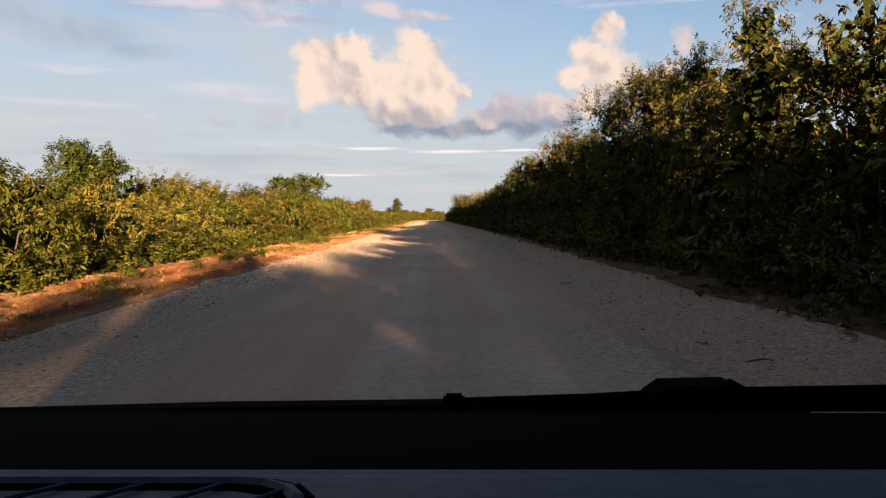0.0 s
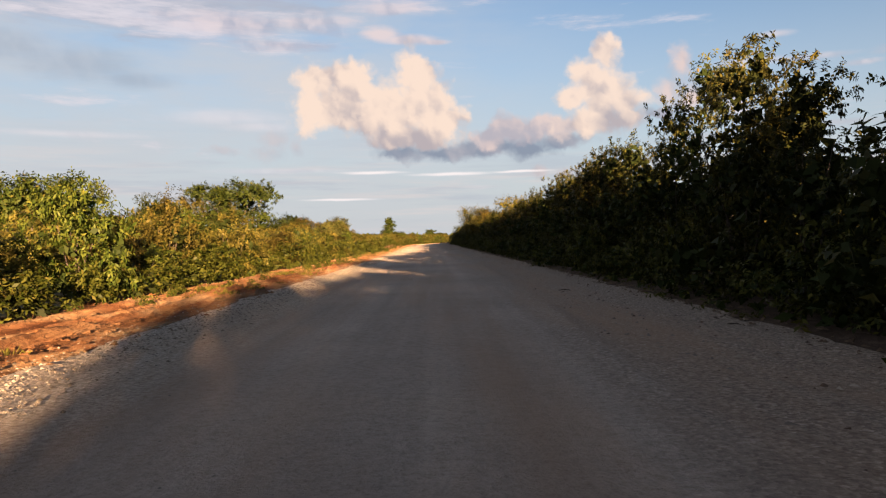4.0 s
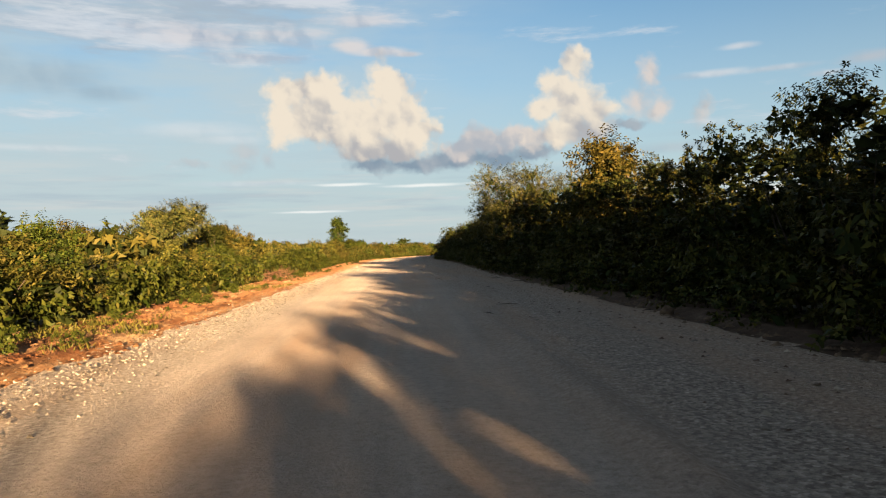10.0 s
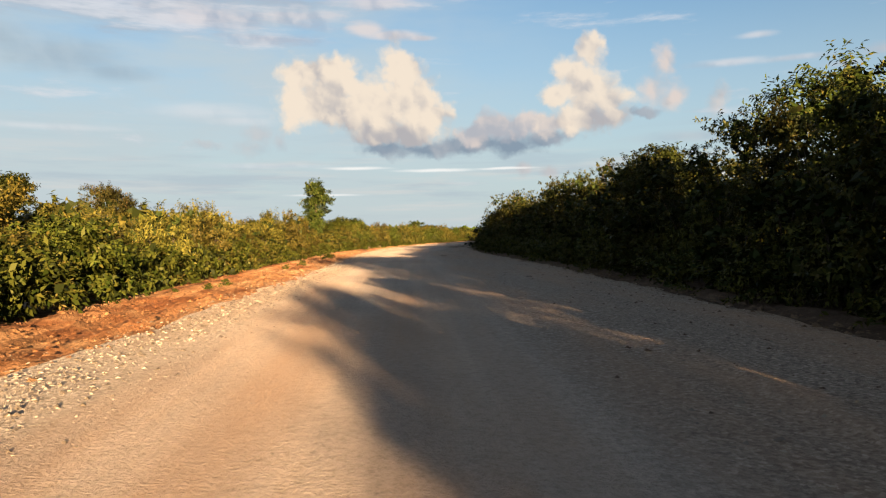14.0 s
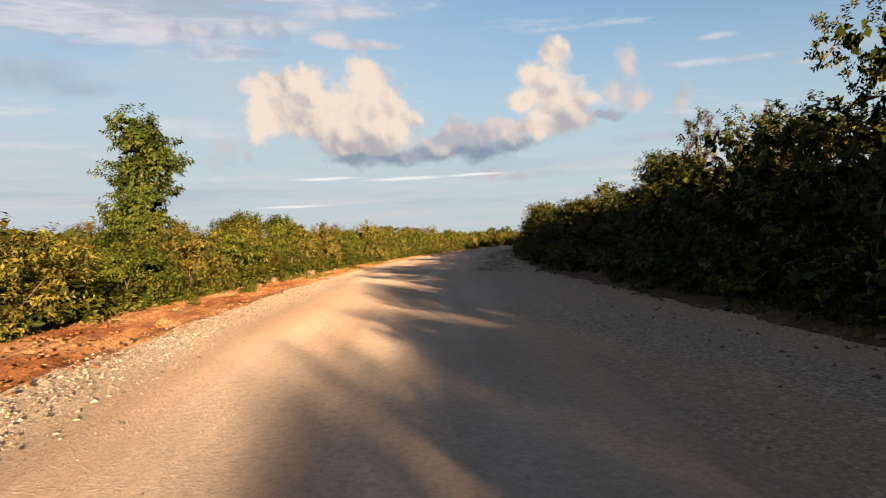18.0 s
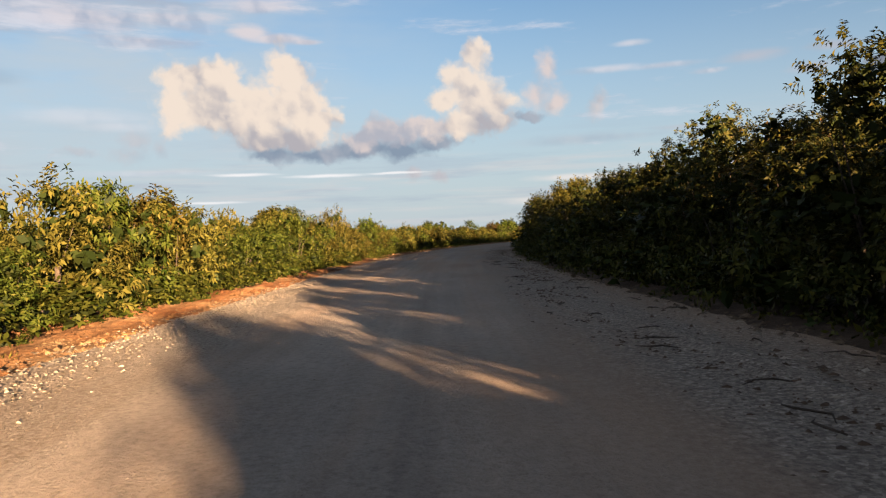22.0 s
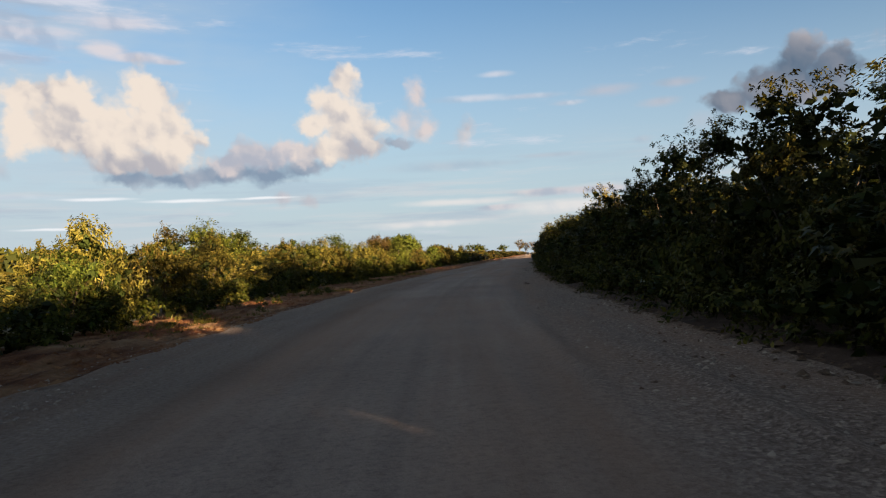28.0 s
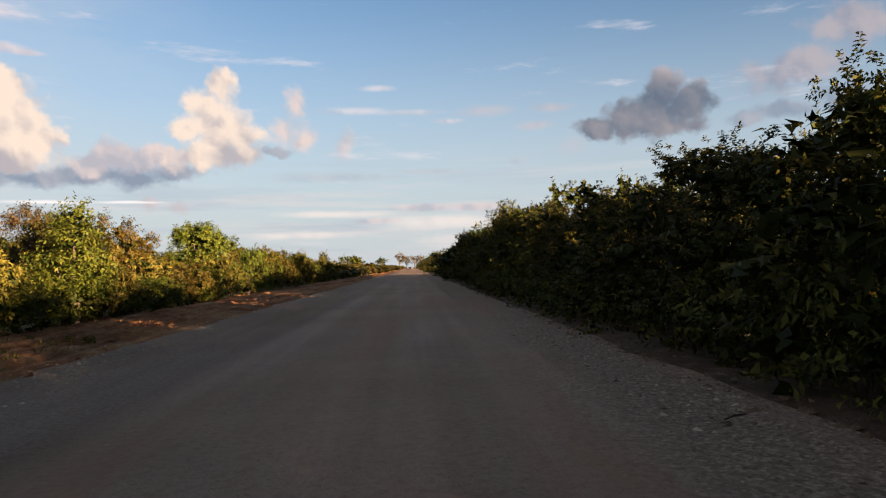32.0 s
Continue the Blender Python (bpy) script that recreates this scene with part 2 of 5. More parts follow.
# dark heap to the right, with its sunlit shoulder, and the ragged one beyond
rgb = paint(rgb, [(41.3, 10.2, 1.5, 0.9), (43.4, 10.7, 2.0, 1.3), (45.6, 10.9, 2.2, 1.7), (46.1, 12.7, 1.4, 1.4), (47.8, 11.7, 1.7, 1.5), (46.0, 9.9, 3.0, 0.8), (44.0, 10.2, 3.4, 0.9)], 0.5, 0.4, 1.0, 11.8, 16.0,
            (0.56 * K, 0.49 * K, 0.46 * K), (0.115 * K, 0.165 * K, 0.225 * K), 0.3)
rgb = paint(rgb, [(53.6, 12.9, 2.4, 1.3), (56.0, 13.4, 2.2, 1.2), (58.5, 15.6, 2.6, 1.6)], 0.7, 0.6, 0.8, 9.0, 16.0, (0.46 * K, 0.42 * K, 0.43 * K), (0.26 * K, 0.29 * K, 0.36 * K))
rgb = paint(rgb, [(51.4, 10.0, 1.6, 0.6), (54.0, 10.4, 2.6, 0.6), (58.0, 10.8, 2.4, 0.9)], 0.7, 0.7, 0.8, 10.0, 18.0, SHADE, BASE)
# thin streaks to the right of the heaps and low along the horizon
rgb = paint(rgb, [(22.4, 12.0, 3.2, 0.34), (26.4, 11.9, 3.0, 0.26), (29.5, 11.2, 1.6, 0.22), (24.2, 13.7, 1.5, 0.26)], 0.9, 0.5, 0.62, 11.6, 12.6, (0.74 * K, 0.70 * K, 0.70 * K), (0.46 * K, 0.50 * K, 0.56 * K), flat=True)
rgb = paint(rgb, [(32.6, 11.8, 2.4, 0.5), (37.6, 11.9, 1.8, 0.4), (36.5, 10.6, 1.6, 0.4)], 1.0, 0.8, 0.5, 4.0, 14.0, PINK, flat=True)
rgb = paint(rgb, [(20.5, 7.0, 6.0, 0.5), (28.0, 7.4, 3.0, 0.25), (39.2, 9.0, 1.2, 0.8), (35.0, 8.0, 1.0, 0.4)], 1.0, 0.7, 0.5, 5.0, 9.0, (0.5 * K, 0.52 * K, 0.55 * K), (0.38 * K, 0.43 * K, 0.5 * K), flat=True)
rgb = paint(rgb, [(27.5, 4.6, 2.8, 0.35), (31.5, 4.6, 2.5, 0.35), (24.0, 3.6, 2.0, 0.25)], 0.7, 0.5, 0.75, 4.4, 5.2, (0.72 * K, 0.62 * K, 0.58 * K), (0.42 * K, 0.44 * K, 0.5 * K), flat=True)
rgb = paint(rgb, [(29.0, 3.5, 6.0, 0.7), (21.0, 4.2, 5.0, 0.3), (18.0, 2.6, 5.0, 0.35), (33.0, 2.0, 6.0, 0.8)], 0.9, 0.7, 0.7, 0.0, 4.0, (0.86 * K, 0.78 * K, 0.70 * K), (0.7 * K, 0.68 * K, 0.66 * K), flat=True)
rgb = paint(rgb, [(-5.6, 5.25, 2.8, 0.14), (0.5, 5.05, 3.4, 0.15), (6.0, 5.1, 2.4, 0.12), (-8.0, 3.2, 3.0, 0.12)], 0.9, 0.22, 0.85, 0.0, 5.0, (0.95 * K, 0.92 * K, 0.88 * K), (0.8 * K, 0.8 * K, 0.8 * K), 0.2, flat=True)
w_bg = wnode("ShaderNodeBackground")
w_out = wnode("ShaderNodeOutputWorld")
wt.links.new(rgb, w_bg.inputs[0])
wt.links.new(w_bg.outputs[0], w_out.inputs[0])

sun_data = bpy.data.lights.new("sun", 'SUN')
sun_data.energy, sun_data.angle, sun_data.color = 5.0, radians(0.5), (1.0, 0.64, 0.34)
sun = new("sun", sun_data)
sa, se = radians(SUN_AZ), radians(SUN_EL)
sun_dir = Vector((math.sin(sa) * math.cos(se), math.cos(sa) * math.cos(se), math.sin(se)))
sun.rotation_mode = 'QUATERNION'
sun.rotation_quaternion = sun_dir.to_track_quat('Z', 'Y')
sun.location = sun_dir * 300

# ---- the road's line: distance s along it, n to the right of it ----
_tg = np.arange(-12, 130, 0.02)
_hd = np.interp(_tg, HEAD_T, HEAD_D)
_hd = np.radians(np.convolve(np.pad(_hd, 25, mode='edge'), np.ones(51) / 51, 'valid'))
_px = np.cumsum(np.sin(_hd)) * SPEED * 0.02
_py = np.cumsum(np.cos(_hd)) * SPEED * 0.02
_i0 = int(np.argmin(np.abs(_tg)))
_px -= _px[_i0]
_py -= _py[_i0]
_ps = _tg * SPEED


def line(s, n):
    """World x, y of road coordinates, arrays or numbers."""
    h = np.interp(s, _ps, _hd)
    return np.interp(s, _ps, _px) + n * np.cos(h), np.interp(s, _ps, _py) - n * np.sin(h)


def heading(s):
    return float(np.interp(s, _ps, _hd))


def bush_l(s):
    return np.interp(s, [-30, 60, 110, 150, 190, 240, 300, 340, 365, 390, 420, 1200],
                     [-8.4, -8.4, -7.9, -7.4, -6.8, -7.4, -6.6, -7.0, -8.2, -9.4, -9.8, -10.5])


def bush_r(s):
    return np.interp(s, [-30, 0, 110, 165, 195, 212, 235, 250, 300, 375, 405, 430, 1200],
                     [5.5, 5.5, 5.5, 5.9, 6.9, 7.1, 5.9, 5.6, 4.8, 4.6, 3.9, 3.8, 3.8])


def edge_l(s):
    return np.interp(s, [-30, 80, 120, 170, 205, 245, 290, 380, 420, 1200], [-4.9, -4.6, -4.4, -4.0, -3.5, -4.3, -4.9, -5.0, -5.4, -5.6])


rng = np.random.default_rng(7)


# ---- materials ----
def material(name):
    m = bpy.data.materials.new(name)
    m.use_nodes = True
    nt = m.node_tree
    return m, nt, nt.nodes["Principled BSDF"]


def node(nt, kind, **kw):
    nd = nt.nodes.new(kind)
    for k, v in kw.items():
        if k in nd.inputs:
            nd.inputs[k].default_value = v
    return nd


def ramp(nt, source, stops):
    r = nt.nodes.new("ShaderNodeValToRGB")
    while len(r.color_ramp.elements) < len(stops):
        r.color_ramp.elements.new(0.5)
    for e, (p, c) in zip(r.color_ramp.elements, stops):
        e.position, e.color = p, (*c, 1.0)
    nt.links.new(source, r.inputs[0])
    return r.outputs[0]


def mixc(nt, fac, a, b, mode='MIX'):
    mx = nt.nodes.new("ShaderNodeMix")
    mx.data_type, mx.blend_type = 'RGBA', mode
    for sock, val in ((mx.inputs[0], fac), (mx.inputs[6], a), (mx.inputs[7], b)):
        if isinstance(val, (int, float)):
            sock.default_value = val
        elif isinstance(val, tuple):
            sock.default_value = (*val, 1.0)
        else:
            nt.links.new(val, sock)
    return mx.outputs[2]


def leaf_material(name, dark, light, odd, gloss=0.45, through=0.35):
    """Leaves: each leaf its own shade between dark and light, a few of the odd colour, light shining through."""
    m, nt, b = material(name)
    geo = node(nt, "ShaderNodeNewGeometry")
    info = node(nt, "ShaderNodeObjectInfo")
    col = ramp(nt, geo.outputs["Random Per Island"], [(0.0, dark), (0.75, light), (0.9, light), (0.97, odd)])
    hs = node(nt, "ShaderNodeHueSaturation")
    mr = node(nt, "ShaderNodeMapRange")
    mr.inputs["To Min"].default_value, mr.inputs["To Max"].default_value = 0.72, 1.28
    nt.links.new(info.outputs["Random"], mr.inputs["Value"])
    nt.links.new(mr.outputs[0], hs.inputs["Value"])
    mh = node(nt, "ShaderNodeMapRange")
    mh.inputs["To Min"].default_value, mh.inputs["To Max"].default_value = 0.482, 0.515
    nt.links.new(info.outputs["Random"], mh.inputs["Value"])
    nt.links.new(mh.outputs[0], hs.inputs["Hue"])
    nt.links.new(col, hs.inputs["Color"])
    nt.links.new(hs.outputs[0], b.inputs["Base Color"])
    b.inputs["Roughness"].default_value = gloss
    b.inputs["Specular IOR Level"].default_value = 0.05
    tr = node(nt, "ShaderNodeBsdfTranslucent")
    nt.links.new(hs.outputs[0], tr.inputs["Color"])
    mx = nt.nodes.new("ShaderNodeMixShader")
    mx.inputs[0].default_value = through
    nt.links.new(b.outputs[0], mx.inputs[1])
    nt.links.new(tr.outputs[0], mx.inputs[2])
    nt.links.new(mx.outputs[0], nt.nodes["Material Output"].inputs[0])
    return m


LEAF_SHRUB = leaf_material("shrub_leaf", (0.024, 0.026, 0.005), (0.084, 0.074, 0.015), (0.098, 0.08, 0.02))
LEAF_GREEN = leaf_material("green_leaf", (0.013, 0.024, 0.003), (0.055, 0.066, 0.011), (0.075, 0.074, 0.013))
LEAF_HEDGE = leaf_material("hedge_leaf", (0.008, 0.012, 0.002), (0.042, 0.041, 0.008), (0.06, 0.052, 0.011), 0.5, 0.12)
LEAF_FINE = leaf_material("fine_leaf", (0.014, 0.018, 0.005), (0.05, 0.048, 0.012), (0.08, 0.055, 0.02), 0.45, 0.18)
# shade inside the crowns put into a darker leaf; also one dark tree's own
LEAF_SHADE_AND_DARK = leaf_material("shade_and_dark_leaf", (0.006, 0.010, 0.002), (0.016, 0.022, 0.005), (0.02, 0.022, 0.006), 0.6, 0.1)
LEAF_GOLD = leaf_material("gold_leaf", (0.02, 0.02, 0.004), (0.078, 0.064, 0.012), (0.1, 0.075, 0.018), 0.45, 0.3)
LEAF_DARK = leaf_material("dark_leaf", (0.008, 0.014, 0.002), (0.026, 0.033, 0.006), (0.045, 0.04, 0.009), 0.5, 0.2)
LEAF_DRY = leaf_material("dry_leaf", (0.03, 0.024, 0.009), (0.062, 0.05, 0.018), (0.09, 0.05, 0.02))


def rough_material(name, stops, scale, bump=0.3, rough=0.9, detail=8.0):
    m, nt, b = material(name)
    tc = node(nt, "ShaderNodeTexCoord")
    n1 = node(nt, "ShaderNodeTexNoise", Scale=scale, Detail=detail, Roughness=0.65)
    nt.links.new(tc.outputs["Object"], n1.inputs["Vector"])
    nt.links.new(ramp(nt, n1.outputs[0], stops), b.inputs["Base Color"])
    n2 = node(nt, "ShaderNodeTexNoise", Scale=scale * 7, Detail=4.0)
    nt.links.new(tc.outputs["Object"], n2.inputs["Vector"])
    bp = node(nt, "ShaderNodeBump", Strength=bump, Distance=0.05)
    nt.links.new(n2.outputs[0], bp.inputs["Height"])
    nt.links.new(bp.outputs[0], b.inputs["Normal"])
    b.inputs["Roughness"].default_value = rough
    b.inputs["Specular IOR Level"].default_value = 0.08
    return m


DARK_BARK = rough_material("dark_bark", [(0.3, (0.025, 0.02, 0.016)), (0.7, (0.07, 0.055, 0.045))], 9.0, 0.6)
BARK = rough_material("bark", [(0.3, (0.03, 0.024, 0.019)), (0.7, (0.085, 0.07, 0.055))], 9.0, 0.6)
PALE_BARK = rough_material("pale_bark", [(0.3, (0.03, 0.025, 0.02)), (0.7, (0.07, 0.058, 0.047))], 7.0, 0.4)
OLD_WOOD = rough_material("weathered_wood", [(0.3, (0.035, 0.027, 0.02)), (0.7, (0.08, 0.063, 0.048))], 12.0, 0.5)
STONE = rough_material("limestone", [(0.3, (0.045, 0.032, 0.021)), (0.7, (0.105, 0.078, 0.054))], 6.0, 0.5)
PEBBLE, _nt, _b = material("crushed_stone")
_geo = node(_nt, "ShaderNodeNewGeometry")
_nt.links.new(ramp(_nt, _geo.outputs["Random Per Island"], [(0.0, (0.085, 0.071, 0.055)), (0.45, (0.14, 0.118, 0.09)), (0.8, (0.18, 0.153, 0.117)), (1.0, (0.235, 0.202, 0.157))]), _b.inputs["Base Color"])
_b.inputs["Roughness"].default_value = 0.9
_b.inputs["Diffuse Roughness"].default_value = 1.0
STONE_CREAM = rough_material("cream_stone", [(0.3, (0.08, 0.064, 0.045)), (0.7, (0.14, 0.115, 0.083))], 5.0, 0.4)
BANK = rough_material("brown_bank", [(0.3, (0.022, 0.016, 0.011)), (0.55, (0.04, 0.028, 0.02)), (0.72, (0.085, 0.066, 0.05))], 2.5, 0.8)
SOIL, _nt, _b = material("bush_soil")
_tc = node(_nt, "ShaderNodeTexCoord")
_n1 = node(_nt, "ShaderNodeTexNoise", Scale=0.035, Detail=9.0, Roughness=0.65)
_n2 = node(_nt, "ShaderNodeTexNoise", Scale=1.4, Detail=8.0, Roughness=0.7)
for _q in (_n1, _n2):
    _nt.links.new(_tc.outputs["Object"], _q.inputs["Vector"])
_c1 = ramp(_nt, _n1.outputs[0], [(0.3, (0.05, 0.055, 0.02)), (0.46, (0.08, 0.075, 0.03)), (0.56, (0.12, 0.085, 0.045)), (0.7, (0.15, 0.08, 0.04))])
_c2 = ramp(_nt, _n2.outputs[0], [(0.32, (0.45, 0.5, 0.45)), (0.65, (1.0, 1.0, 1.0))])
_nt.links.new(mixc(_nt, 0.8, _c1, _c2, 'MULTIPLY'), _b.inputs["Base Color"])
_b.inputs["Roughness"].default_value = 0.95


def earth_material():
    m, nt, b = material("red_earth")
    tc = node(nt, "ShaderNodeTexCoord")
    big = node(nt, "ShaderNodeTexNoise", Scale=0.5, Detail=6.0, Roughness=0.6)
    fine = node(nt, "ShaderNodeTexNoise", Scale=9.0, Detail=10.0, Roughness=0.7)
    for x in (big, fine):
        nt.links.new(tc.outputs["Object"], x.inputs["Vector"])
    a = ramp(nt, big.outputs[0], [(0.3, (0.09, 0.032, 0.012)), (0.44, (0.135, 0.06, 0.024)), (0.54, (0.18, 0.098, 0.045)), (0.68, (0.225, 0.148, 0.08))])
    uv = node(nt, "ShaderNodeUVMap")
    fm = nt.nodes.new("ShaderNodeMapping")
    fm.inputs["Scale"].default_value = (2.4, 0.07, 1.0)
    nt.links.new(uv.outputs[0], fm.inputs["Vector"])
    furrow = node(nt, "ShaderNodeTexNoise", Scale=1.0, Detail=5.0, Roughness=0.6)
    nt.links.new(fm.outputs[0], furrow.inputs["Vector"])
    a = mixc(nt, 0.85, a, ramp(nt, furrow.outputs[0], [(0.38, (0.4, 0.34, 0.3)), (0.5, (1.0, 1.0, 1.0)), (0.66, (1.45, 1.55, 1.6))]), 'MULTIPLY')
    c = ramp(nt, fine.outputs[0], [(0.3, (0.45, 0.45, 0.45)), (0.7, (1.0, 1.0, 1.0))])
    nt.links.new(mixc(nt, 0.8, a, c, 'MULTIPLY'), b.inputs["Base Color"])
    bp = node(nt, "ShaderNodeBump", Strength=0.9, Distance=0.12)
    nt.links.new(fine.outputs[0], bp.inputs["Height"])
    nt.links.new(bp.outputs[0], b.inputs["Normal"])
    b.inputs["Roughness"].default_value = 0.95
    b.inputs["Diffuse Roughness"].default_value = 1.0
    b.inputs["Specular IOR Level"].default_value = 0.08
    return m


EARTH = earth_material()


def road_material():
    """Crushed pale limestone, packed grey in the wheel tracks, loose and stony between them and at the sides, with red dust blown on."""
    m, nt, b = material("gravel_road")
    uv = node(nt, "ShaderNodeUVMap")
    sep = node(nt, "ShaderNodeSeparateXYZ")
    nt.links.new(uv.outputs[0], sep.inputs[0])
    tc = node(nt, "ShaderNodeTexCoord")
    big = node(nt, "ShaderNodeTexNoise", Scale=0.22, Detail=5.0, Roughness=0.6)
    fine = node(nt, "ShaderNodeTexNoise", Scale=16.0, Detail=10.0, Roughness=0.75)
    peb = node(nt, "ShaderNodeTexVoronoi", Scale=30.0, Randomness=1.0)
    for x in (big, fine, peb):
        nt.links.new(tc.outputs["Object"], x.inputs["Vector"])
    # long streaks along the road
    st = nt.nodes.new("ShaderNodeMapping")
    st.inputs["Scale"].default_value = (1.6, 0.03, 1.0)
    nt.links.new(uv.outputs[0], st.inputs["Vector"])
    streak = node(nt, "ShaderNodeTexNoise", Scale=1.0, Detail=4.0, Roughness=0.6)
    nt.links.new(st.outputs[0], streak.inputs["Vector"])
    base = ramp(nt, big.outputs[0], [(0.3, (0.215, 0.184, 0.155)), (0.55, (0.275, 0.237, 0.199)), (0.75, (0.305, 0.255, 0.204))])
    base = mixc(nt, 0.7, base, ramp(nt, streak.outputs[0], [(0.3, (0.62, 0.6, 0.6)), (0.65, (1.0, 1.0, 1.0))]), 'MULTIPLY')
    # loose stone to the right, darkened in colour for the hedge's shade
    mr = node(nt, "ShaderNodeMapRange")
    mr.interpolation_type = 'SMOOTHSTEP'
    mr.inputs["From Min"].default_value, mr.inputs["From Max"].default_value = 0.8, 2.6
    nt.links.new(sep.outputs[0], mr.inputs["Value"])
    loose = mixc(nt, 1.0, ramp(nt, peb.outputs["Color"], [(0.0, (0.115, 0.097, 0.08)), (0.6, (0.215, 0.184, 0.153)), (1.0, (0.34, 0.298, 0.25))]),
                 ramp(nt, fine.outputs[0], [(0.35, (0.6, 0.58, 0.56)), (0.6, (1.0, 1.0, 1.0))]), 'MULTIPLY')
    ml = node(nt, "ShaderNodeMapRange")
    ml.interpolation_type = 'SMOOTHSTEP'
    ml.inputs["From Min"].default_value, ml.inputs["From Max"].default_value = -2.3, -3.5
    nt.links.new(sep.outputs[0], ml.inputs["Value"])
    base = mixc(nt, mr.outputs[0], base, loose)
    # crushed stone on the left, its colour also raised for the low sun
    fresh = mixc(nt, 1.0, ramp(nt, peb.outputs["Color"], [(0.0, (0.3, 0.265, 0.22)), (0.6, (0.46, 0.42, 0.36)), (1.0, (0.56, 0.52, 0.46))]),
                 ramp(nt, fine.outputs[0], [(0.35, (0.55, 0.5, 0.45)), (0.6, (1.0, 1.0, 1.0))]), 'MULTIPLY')
    # paler on the sunlit first part only, fading where the strip is shaded
    mo = node(nt, "ShaderNodeMapRange")
    mo.inputs["From Min"].default_value, mo.inputs["From Max"].default_value = 250.0, 310.0
    mo.inputs["To Min"].default_value, mo.inputs["To Max"].default_value = 1.0, 0.25
    nt.links.new(sep.outputs[1], mo.inputs["Value"])
    mf = nt.nodes.new("ShaderNodeMath")
    mf.operation = 'MULTIPLY'
    nt.links.new(ml.outputs[0], mf.inputs[0])
    nt.links.new(mo.outputs[0], mf.inputs[1])
    base = mixc(nt, mf.outputs[0], base, fresh)
    base = mixc(nt, 0.6, base, ramp(nt, fine.outputs[0], [(0.34, (0.42, 0.4, 0.38)), (0.5, (0.92, 0.92, 0.92)), (0.66, (1.2, 1.2, 1.2))]), 'MULTIPLY')
    # red dust carried in from the verges
    dm = nt.nodes.new("ShaderNodeMapping")
    dm.inputs["Scale"].default_value = (0.5, 0.05, 1.0)
    nt.links.new(uv.outputs[0], dm.inputs["Vector"])
    dust = node(nt, "ShaderNodeTexNoise", Scale=1.0, Detail=7.0, Roughness=0.62)
    nt.links.new(dm.outputs[0], dust.inputs["Vector"])
    base = mixc(nt, ramp(nt, dust.outputs[0], [(0.44, (0, 0, 0)), (0.66, (0.62, 0.62, 0.62))]), base, (0.215, 0.145, 0.095))
    # darker and browner on the last stretch
    mw = node(nt, "ShaderNodeMapRange")
    mw.interpolation_type = 'SMOOTHSTEP'
    mw.inputs["From Min"].default_value, mw.inputs["From Max"].default_value = 265.0, 350.0
    mw.inputs["To Max"].default_value = 0.62
    nt.links.new(sep.outputs[1], mw.inputs["Value"])
    base = mixc(nt, mw.outputs[0], base, mixc(nt, 1.0, base, (0.56, 0.5, 0.46), 'MULTIPLY'))
    nt.links.new(base, b.inputs["Base Color"])
    bp = node(nt, "ShaderNodeBump", Strength=0.8, Distance=0.03)
    bd = node(nt, "ShaderNodeMapRange")
    bd.inputs["To Min"].default_value, bd.inputs["To Max"].default_value = 0.04, 0.2
    nt.links.new(ml.outputs[0], bd.inputs["Value"])
    nt.links.new(bd.outputs[0], bp.inputs["Distance"])
    nt.links.new(fine.outputs[0], bp.inputs["Height"])
    bp2 = node(nt, "ShaderNodeBump", Strength=0.45, Distance=0.02)
    nt.links.new(peb.outputs["Distance"], bp2.inputs["Height"])
    nt.links.new(bp.outputs[0], bp2.inputs["Normal"])
    nt.links.new(bp2.outputs[0], b.inputs["Normal"])
    b.inputs["Roughness"].default_value = 0.92
    b.inputs["Diffuse Roughness"].default_value = 0.5
    b.inputs["Specular IOR Level"].default_value = 0.1
    return m


ROAD = road_material()


# ---- mesh helpers ----
def mesh_of(name, verts, faces, mat, uvs=None, smooth=False, deep=0):
    """A mesh from arrays: verts (k, 3), faces (j, 3 or 4)."""
    verts, faces = np.asarray(verts, np.float32), np.asarray(faces, np.int32)
    me = bpy.data.meshes.new(name)
    k = faces.shape[1]
    me.vertices.add(len(verts))
    me.vertices.foreach_set("co", verts.ravel())
    me.loops.add(faces.size)
    me.loops.foreach_set("vertex_index", faces.ravel())
    me.polygons.add(len(faces))
    me.polygons.foreach_set("loop_start", np.arange(0, faces.size, k, dtype=np.int32))
    me.polygons.foreach_set("loop_total", np.full(len(faces), k, np.int32))
    if smooth:
        me.polygons.foreach_set("use_smooth", np.ones(len(faces), bool))
    me.update(calc_edges=True)
    if uvs is not None:
        lay = me.uv_layers.new(name="UVMap")
        lay.data.foreach_set("uv", np.asarray(uvs, np.float32)[faces.ravel()].ravel())
    me.materials.append(mat)
    # the last faces take the darker leaf that paints a crown's inner shade
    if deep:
        me.materials.append(LEAF_SHADE_AND_DARK)
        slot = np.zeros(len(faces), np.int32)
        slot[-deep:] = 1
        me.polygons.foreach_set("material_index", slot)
    return me


def put(name, me, parent=None, label="", m=None):
    ob = new(name, me)
    if parent is not None:
        ob.parent = parent
    if m is not None:
        ob.matrix_basis = m
    if label:
        ob["label"] = label
    return ob


def unit(a):
    return a / (np.linalg.norm(a, axis=-1, keepdims=True) + 1e-9)


